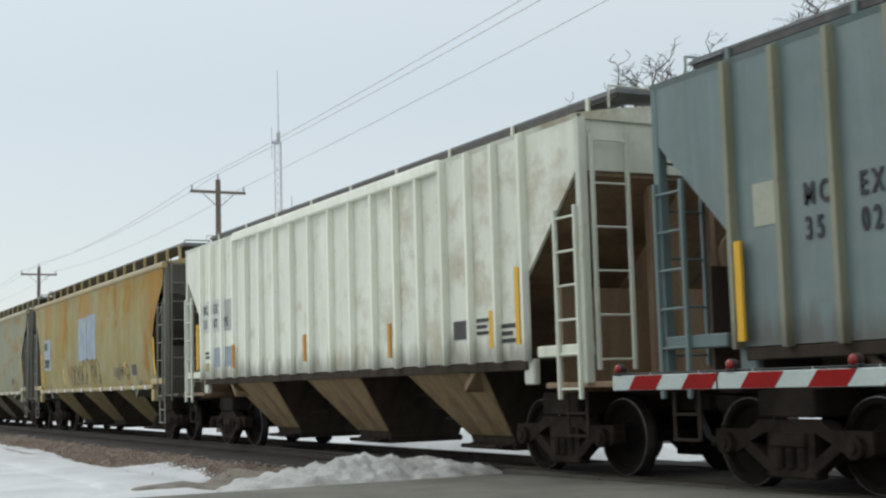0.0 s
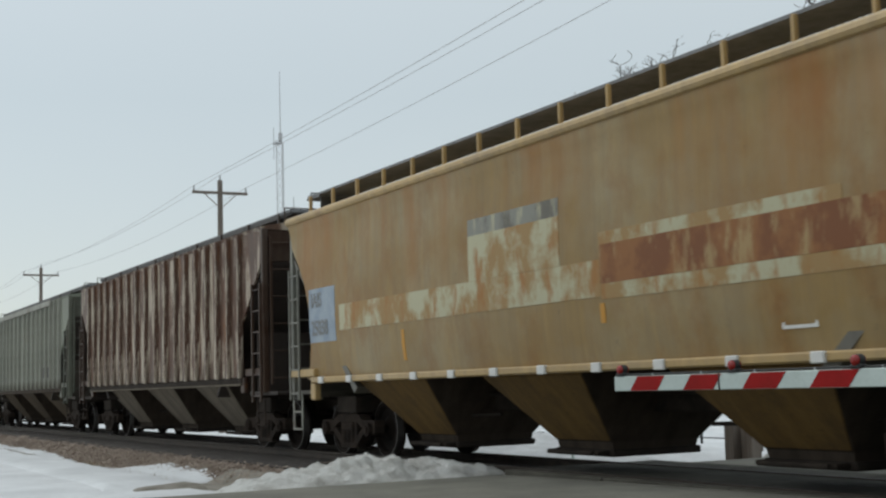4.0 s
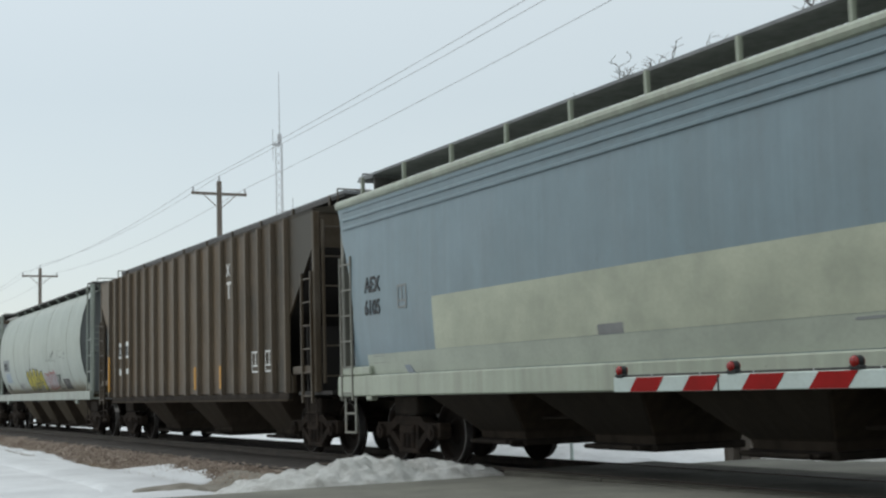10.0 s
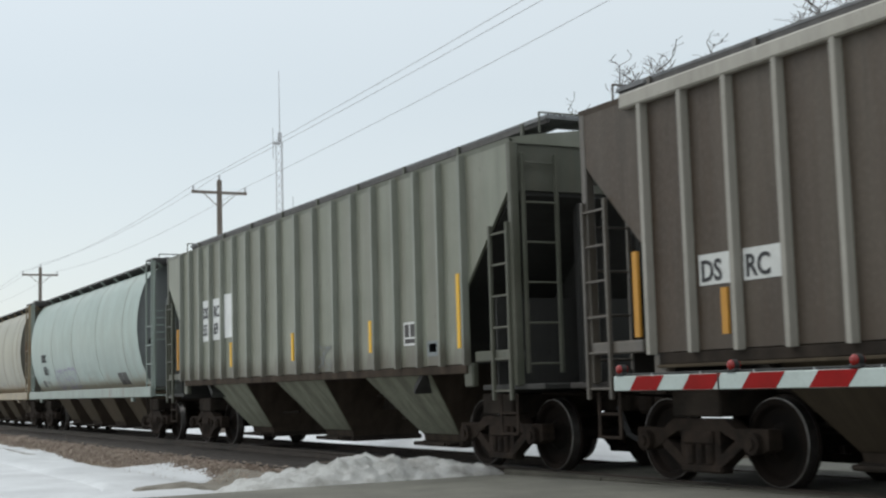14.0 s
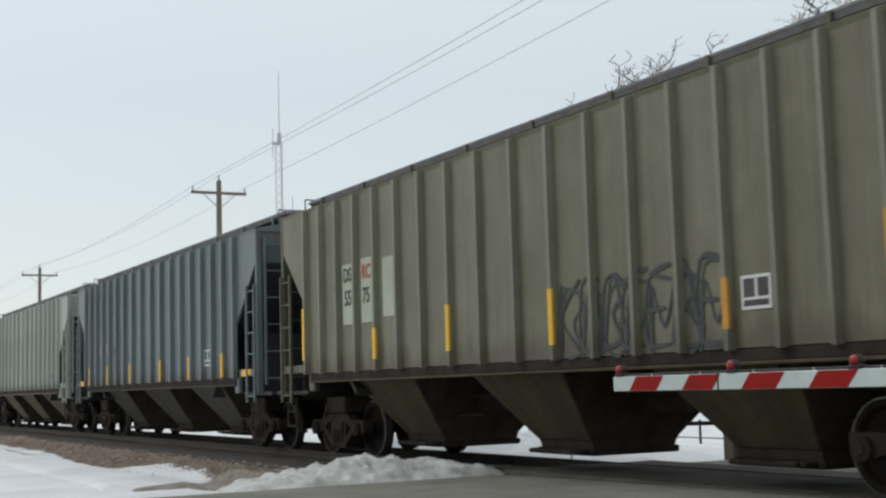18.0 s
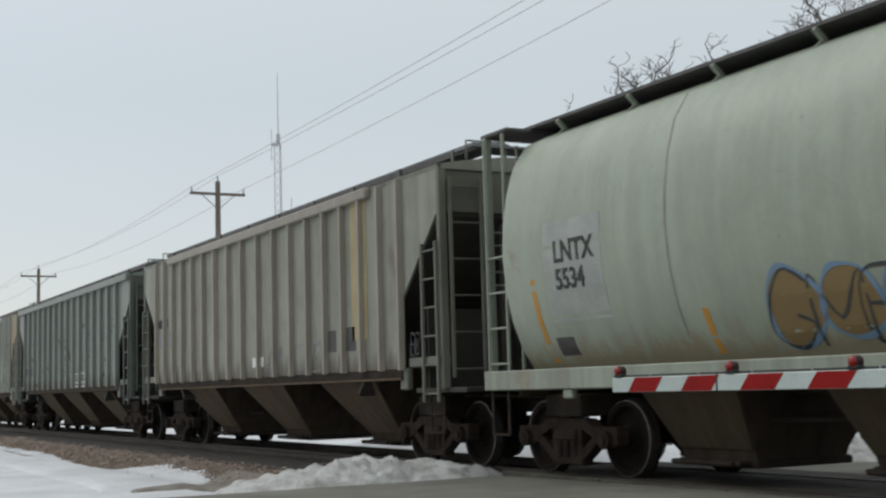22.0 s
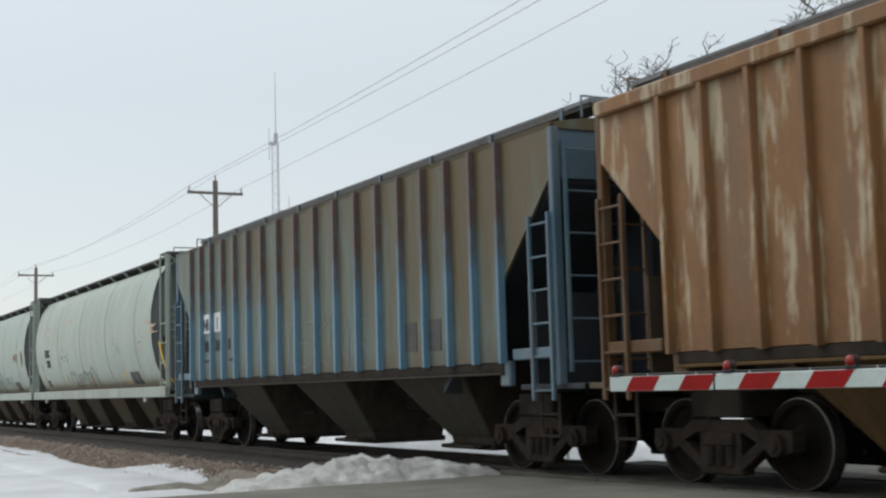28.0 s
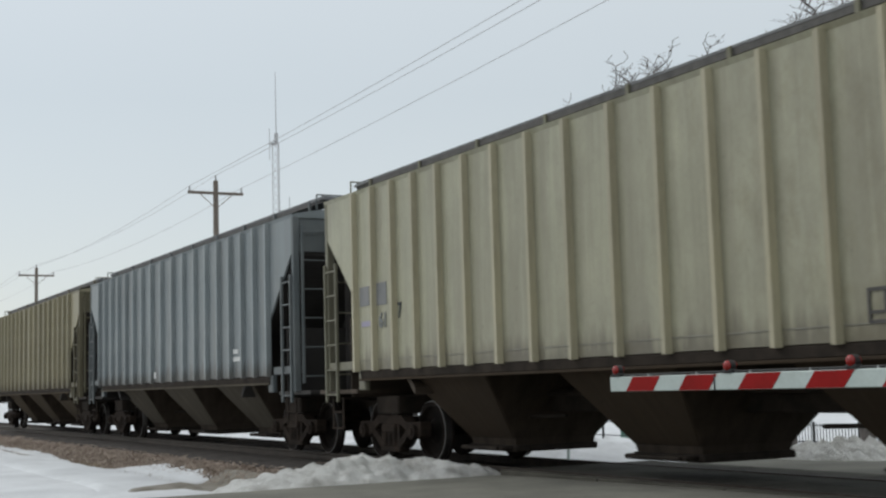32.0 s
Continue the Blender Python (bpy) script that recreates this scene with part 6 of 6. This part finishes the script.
# ---- level-crossing gate ----
def build_gate():
    gate = tagged(new("crossing_gate"), "lowered level-crossing gate arm striped red and white", "crossing gate")
    gate.location = (-8.91, 6.3, 0)
    part("arm", Geo().box(0, 6.2, -.025, .025, 1.04, 1.16, .006), M_WHITE, gate)
    for k in range(9):
        x = .225 + .68 * k
        part("red_stripe", Geo().prism([(x, 1.043), (x + .355, 1.043), (x + .455, 1.157), (x + .10, 1.157)], "y", -.029, .029), M_RED, gate)
    for x in (.09, 1.48, 2.69):
        lamp = part("gate_lamp", lambda: Geo().box(-.05, .05, -.035, .035, 1.16, 1.19, .008).tube((0, -.024, 1.213), (0, .024, 1.213), .043, 12), M_BLACK, gate, at=(x, 0, 0), key="gate_lamp", smooth=True)
        part("lens", lambda: Geo().lathe([(-.05, .01), (-.046, .026), (-.036, .036), (-.026, .039), (.026, .039), (.036, .036), (.05, .016)], 14), M_LENS, lamp, "red lamp lens", at=(0, 0, 1.215), key="lens", smooth=True)
    part("arm_joint", Geo().box(1.325, 1.335, -.031, .031, 1.038, 1.162), M_BLACK, gate)
    part("lamp_cable", Geo().tube((0, 0, 1.172), (6.2, 0, 1.172), .008, 6), M_BLACK, gate)
    for k in range(8):
        part("bolt", lambda: Geo().tube((0, 0, 1.155), (0, 0, 1.18), .01, 6), M_STEEL, gate, at=(.5 + .6 * k, 0, 0), key="gate_bolt")
    part("mechanism_box", Geo().box(6.2, 6.75, -.3, .2, .75, 1.45, .03), M_STEEL, gate)
    part("mast", Geo().tube((6.5, .35, -.5), (6.5, .35, 3.4), .06, 12), M_STEEL, gate)


build_gate()


# ---- poles, wires, tower, trees beyond the track ----
def utility_pole(x, y, h, lean=0.0):
    p = tagged(new("utility_pole"), "weathered wooden utility pole with one crossarm", "utility pole", "poles along the track")
    p.location = (x, y, -.6)
    part("pole", Geo().tube((0, 0, 0), (lean, 0, h), .17, 12, .11), M_WOOD, p, smooth=True)
    z = h - .55
    part("crossarm", Geo().box(-.06 + lean, .06 + lean, -1.25, 1.25, z - .06, z + .06, .01), M_WOOD, p)
    for s in (-1, 1):
        part("arm_brace", Geo().bar((lean + .07, s * .75, z - .05), (lean + .07, 0, z - .7), .03, .03), M_WOOD, p)
        part("insulator", Geo().tube((lean, s * 1.18, z + .06), (lean, s * 1.18, z + .28), .05, 8, .035), M_TOWER, p)
    part("insulator", Geo().tube((lean, 0, h), (lean, 0, h + .25), .05, 8, .035), M_TOWER, p)
    return p


POLE_Y, POLE_H = 17.8, 11.0
POLES = [-13.6, -54.5, -95.4, -136.0, -177.0]
for px_ in POLES:
    utility_pole(px_, POLE_Y, POLE_H + (1.0 if px_ > -20 else 0))
for dy, dz, lift in ((-1.18, -.27, .93), (1.18, -.27, 1.17), (0, .25, .8)):
    line = []
    for a, b in zip(POLES, POLES[1:]):
        rise, sag = (lift, .18) if a > -20 else (0, .5)
        pts = [(a + (b - a) * k / 14, POLE_Y + dy, POLE_H - .6 + dz + rise * (1 - k / 14) - sag * 4 * (k / 14) * (1 - k / 14)) for k in range(15)]
        line += pts[1:] if line else pts
    g = Geo().loft([[(x, y + .0115 * math.cos(k * math.tau / 5), z + .0115 * math.sin(k * math.tau / 5)) for k in range(5)] for x, y, z in line])
    tagged(part("power_line", g, M_WIRE), "thin overhead wire strung between the poles", "wire", "overhead wires")


def build_tower():
    t = tagged(new("radio_tower"), "tall thin lattice radio mast far away", "radio tower")
    t.location = (-209.8, 79.5, -1)
    h, w = 45.2, .7
    for a in range(3):
        c, s = math.cos(a * math.tau / 3) * w, math.sin(a * math.tau / 3) * w
        part("mast_leg", Geo().tube((c, s, 0), (c, s, h), .07, 5), M_TOWER, t)
    brace = Geo()
    for k in range(32):
        z = k * h / 32
        for a in range(3):
            b = (a + 1) % 3
            brace.tube((math.cos(a * math.tau / 3) * w, math.sin(a * math.tau / 3) * w, z), (math.cos(b * math.tau / 3) * w, math.sin(b * math.tau / 3) * w, z + h / 32), .035, 4)
    part("lattice", brace, M_TOWER, t)
    part("whip_antenna", Geo().tube((0, 0, h), (0, 0, h + 12.5), .11, 6, .05), M_TOWER, t)
    part("side_antenna", Geo().tube((-.9, -.9, h - 3), (-.9, -.9, h + 2.5), .06, 5), M_TOWER, t)
    part("boom", Geo().tube((0, 0, h - 12), (1.0, 1.9, h - 12), .05, 5), M_TOWER, t)
    part("side_antenna", Geo().tube((1.0, 1.9, h - 13), (1.0, 1.9, h - 9.7), .07, 5), M_TOWER, t)
    part("antenna_mount", Geo().box(-1.0, .3, -1.0, .3, h - .4, h - .1, .05).box(-.3, .3, -.3, .3, h, h + 1.6, .1), M_TOWER, t)


build_tower()


def bare_tree(x, y, height, seed, reach=2.6):
    """A leafless tree: a tapered trunk, crooked limbs and sparse gnarled twigs."""
    rnd = random.Random(seed)
    tree = tagged(new("bare_tree"), "leafless winter tree with sparse crooked twigs", "tree", "trees beyond the track")
    tree.location = (x, y, ground_height(x, y) - .05)
    wood, twigs = Geo(), Geo()

    def grow(p, d, length, r, depth):
        g = wood if depth < 2 else twigs
        q, dd = p, d
        steps = 4
        for k in range(steps):
            dd = (dd + Vector((rnd.gauss(0, .34), rnd.gauss(0, .34), rnd.gauss(.10, .2)))).normalized()
            e = q + dd * length / steps
            g.tube(q, e, max(.014, r * (1 - .15 * k)), 6 if depth < 2 else 4, max(.010, r * (1 - .15 * (k + 1))))
            q = e
            if depth < 4 and k in (1, 2) and rnd.random() < (.9 if depth else 1):
                a = rnd.uniform(0, math.tau)
                side = (dd * .7 + Vector((math.cos(a), math.sin(a), .25))).normalized()
                grow(q, side, length * rnd.uniform(.4, .62), r * .5, depth + 1)
        if depth < 4:
            grow(q, (dd + Vector((rnd.gauss(0, .5), rnd.gauss(0, .5), .15))).normalized(), length * rnd.uniform(.5, .7), r * .6, depth + 1)

    trunk = height * .45
    wood.tube((0, 0, 0), (0, 0, trunk), height * .016, 10, height * .011)
    for k in range(6):
        a = k * math.tau / 6 + rnd.uniform(-.3, .3)
        z = trunk * rnd.uniform(.75, 1.0)
        grow(Vector((0, 0, z)), Vector((math.cos(a) * reach * .3, math.sin(a) * reach * .3, 1)).normalized(), (height - z) * rnd.uniform(.42, .55), height * .006, 0)
    top = max(v[2] for v in wood.v + twigs.v)
    for g in (wood, twigs):
        g.v = [(v[0], v[1], height * (1 - (1 - v[2] / top) ** 1.6)) for v in g.v]
    part("trunk", wood, M_BARK, tree)
    part("crown", twigs, M_BARK, tree)
    return tree


bare_tree(-40.6, 31, 15.3, 11)
bare_tree(-35.6, 31, 14.4, 8)
bare_tree(-32.6, 30, 15.0, 14)
bare_tree(-30.2, 31, 15.1, 5)
bare_tree(-27.8, 30, 14.4, 21)


# ---- beyond the track: posts, a marker, a fence, cabinets ----
for k, (x, y, h) in enumerate(((-16.62, 14.0, .88), (-16.36, 14.12, .86), (-16.14, 13.96, .80))):
    p = tagged(new("wooden_post"), "short weathered grey timber post stuck in the snow", "post", "timber posts by the crossing")
    p.location = (x, y, -.5)
    part("timber", Geo().box(-.11, .11, -.11, .11, 0, h, .015), M_WOOD, p)
marker = tagged(new("marker_post"), "thin white marker post with a red top in the snow", "marker post")
marker.location = (-20.9, 13.7, -.55)
part("shaft", Geo().box(-.035, .035, -.02, .02, 0, .72, .006), M_WHITE, marker)
part("red_cap", Geo().box(-.037, .037, -.022, .022, .72, .86, .006), M_RED, marker)


def build_fence():
    f = tagged(new("fence"), "low dark metal picket fence across the snowy field", "fence")
    f.location = (0, 40, -1.95)
    for k in range(15):
        part("fence_post", lambda: Geo().box(-.05, .05, -.05, .05, 0, 1.15, .01), M_BLACK, f, at=(-68 + 2.6 * k, 0, 0), key="fence_post")
    for z in (.3, 1.0):
        part("fence_rail", Geo().box(-68, -31.6, -.02, .02, z - .025, z + .025), M_BLACK, f)
    for k in range(70):
        part("picket", lambda: Geo().box(-.012, .012, -.012, .012, .1, 1.1), M_BLACK, f, at=(-44.5 + .18 * k, 0, 0), key="picket")


build_fence()
for x, y, w, h in ((-60.0, 43.5, 1.1, 1.3), (-57.5, 44, .9, 1.1)):
    b = tagged(new("utility_cabinet"), "green metal utility cabinet standing in the snow", "utility cabinet", "cabinets beyond the track")
    b.location = (x, y, -2.1)
    part("housing", Geo().box(-w / 2, w / 2, -.3, .3, 0, h, .03), M_GREEN, b)
    part("lid", Geo().box(-w / 2 - .03, w / 2 + .03, -.33, .33, h, h + .06, .02), M_GREEN, b)
    part("cabinet_door", Geo().box(-w / 2 + .06, w / 2 - .06, -.315, -.3, .1, h - .08, .004), M_GREEN, b)
heap("snow_berm", -75, -17.0, 21.0, 25.0, -.62, M_SNOW, 9.0, "long low berm of clean snow beside a field lane", base=-1.15)


def build_grass():
    rnd = random.Random(12)
    g = Geo()
    for k in range(260):
        c = rnd.choice(((-33, 7.3), (-31, 7.2), (-40, 6.9), (-43, 7.0), (-25.5, 6.9)))
        x, y = c[0] + rnd.gauss(0, 1.2), c[1] + rnd.gauss(0, .12)
        z = ground_height(x, y)
        h, a = rnd.uniform(.05, .16), rnd.uniform(0, 6.28)
        dx, dy = math.cos(a), math.sin(a)
        g.add([(x - .006 * dy, y + .006 * dx, z), (x + .006 * dy, y - .006 * dx, z), (x + h * .5 * dx, y + h * .5 * dy, z + h)], [(0, 1, 2)])
    tagged(part("dead_grass", g, M_GRASS), "tufts of dead brown grass poking through the snow", "grass", kind="stuff")


build_grass()


# ---- movement ----
def motions():
    for car, x in TRAIN:
        walk(car, [(t, pose(x + t * SPEED, TRACK, 0)) for t in range(0, 33, 4)])
    where = {car: x for car, x in TRAIN}
    for n, (w, car, along, local) in enumerate(WHEELSETS):
        # a wheel turns from frame to frame while it is near the crossing
        t0 = max(0.0, min(31.0, (-75 - where[car] - along) / SPEED))
        t1 = max(t0 + 1, min(32.0, (4 - where[car] - along) / SPEED))
        a, b = round(t0 * FPS), round(t1 * FPS)
        step = math.degrees(SPEED / FPS / .4575)
        rows = [(k / FPS, pose(local, 0, .457, 0, (n * 37 + (k - a) * step) % 360, 0)) for k in range(a, b + 1)]
        if a > 0:
            rows.insert(0, (0, rows[0][1]))
        if b < 32 * FPS:
            rows.append((32, rows[-1][1]))
        walk(w, rows)


motions()
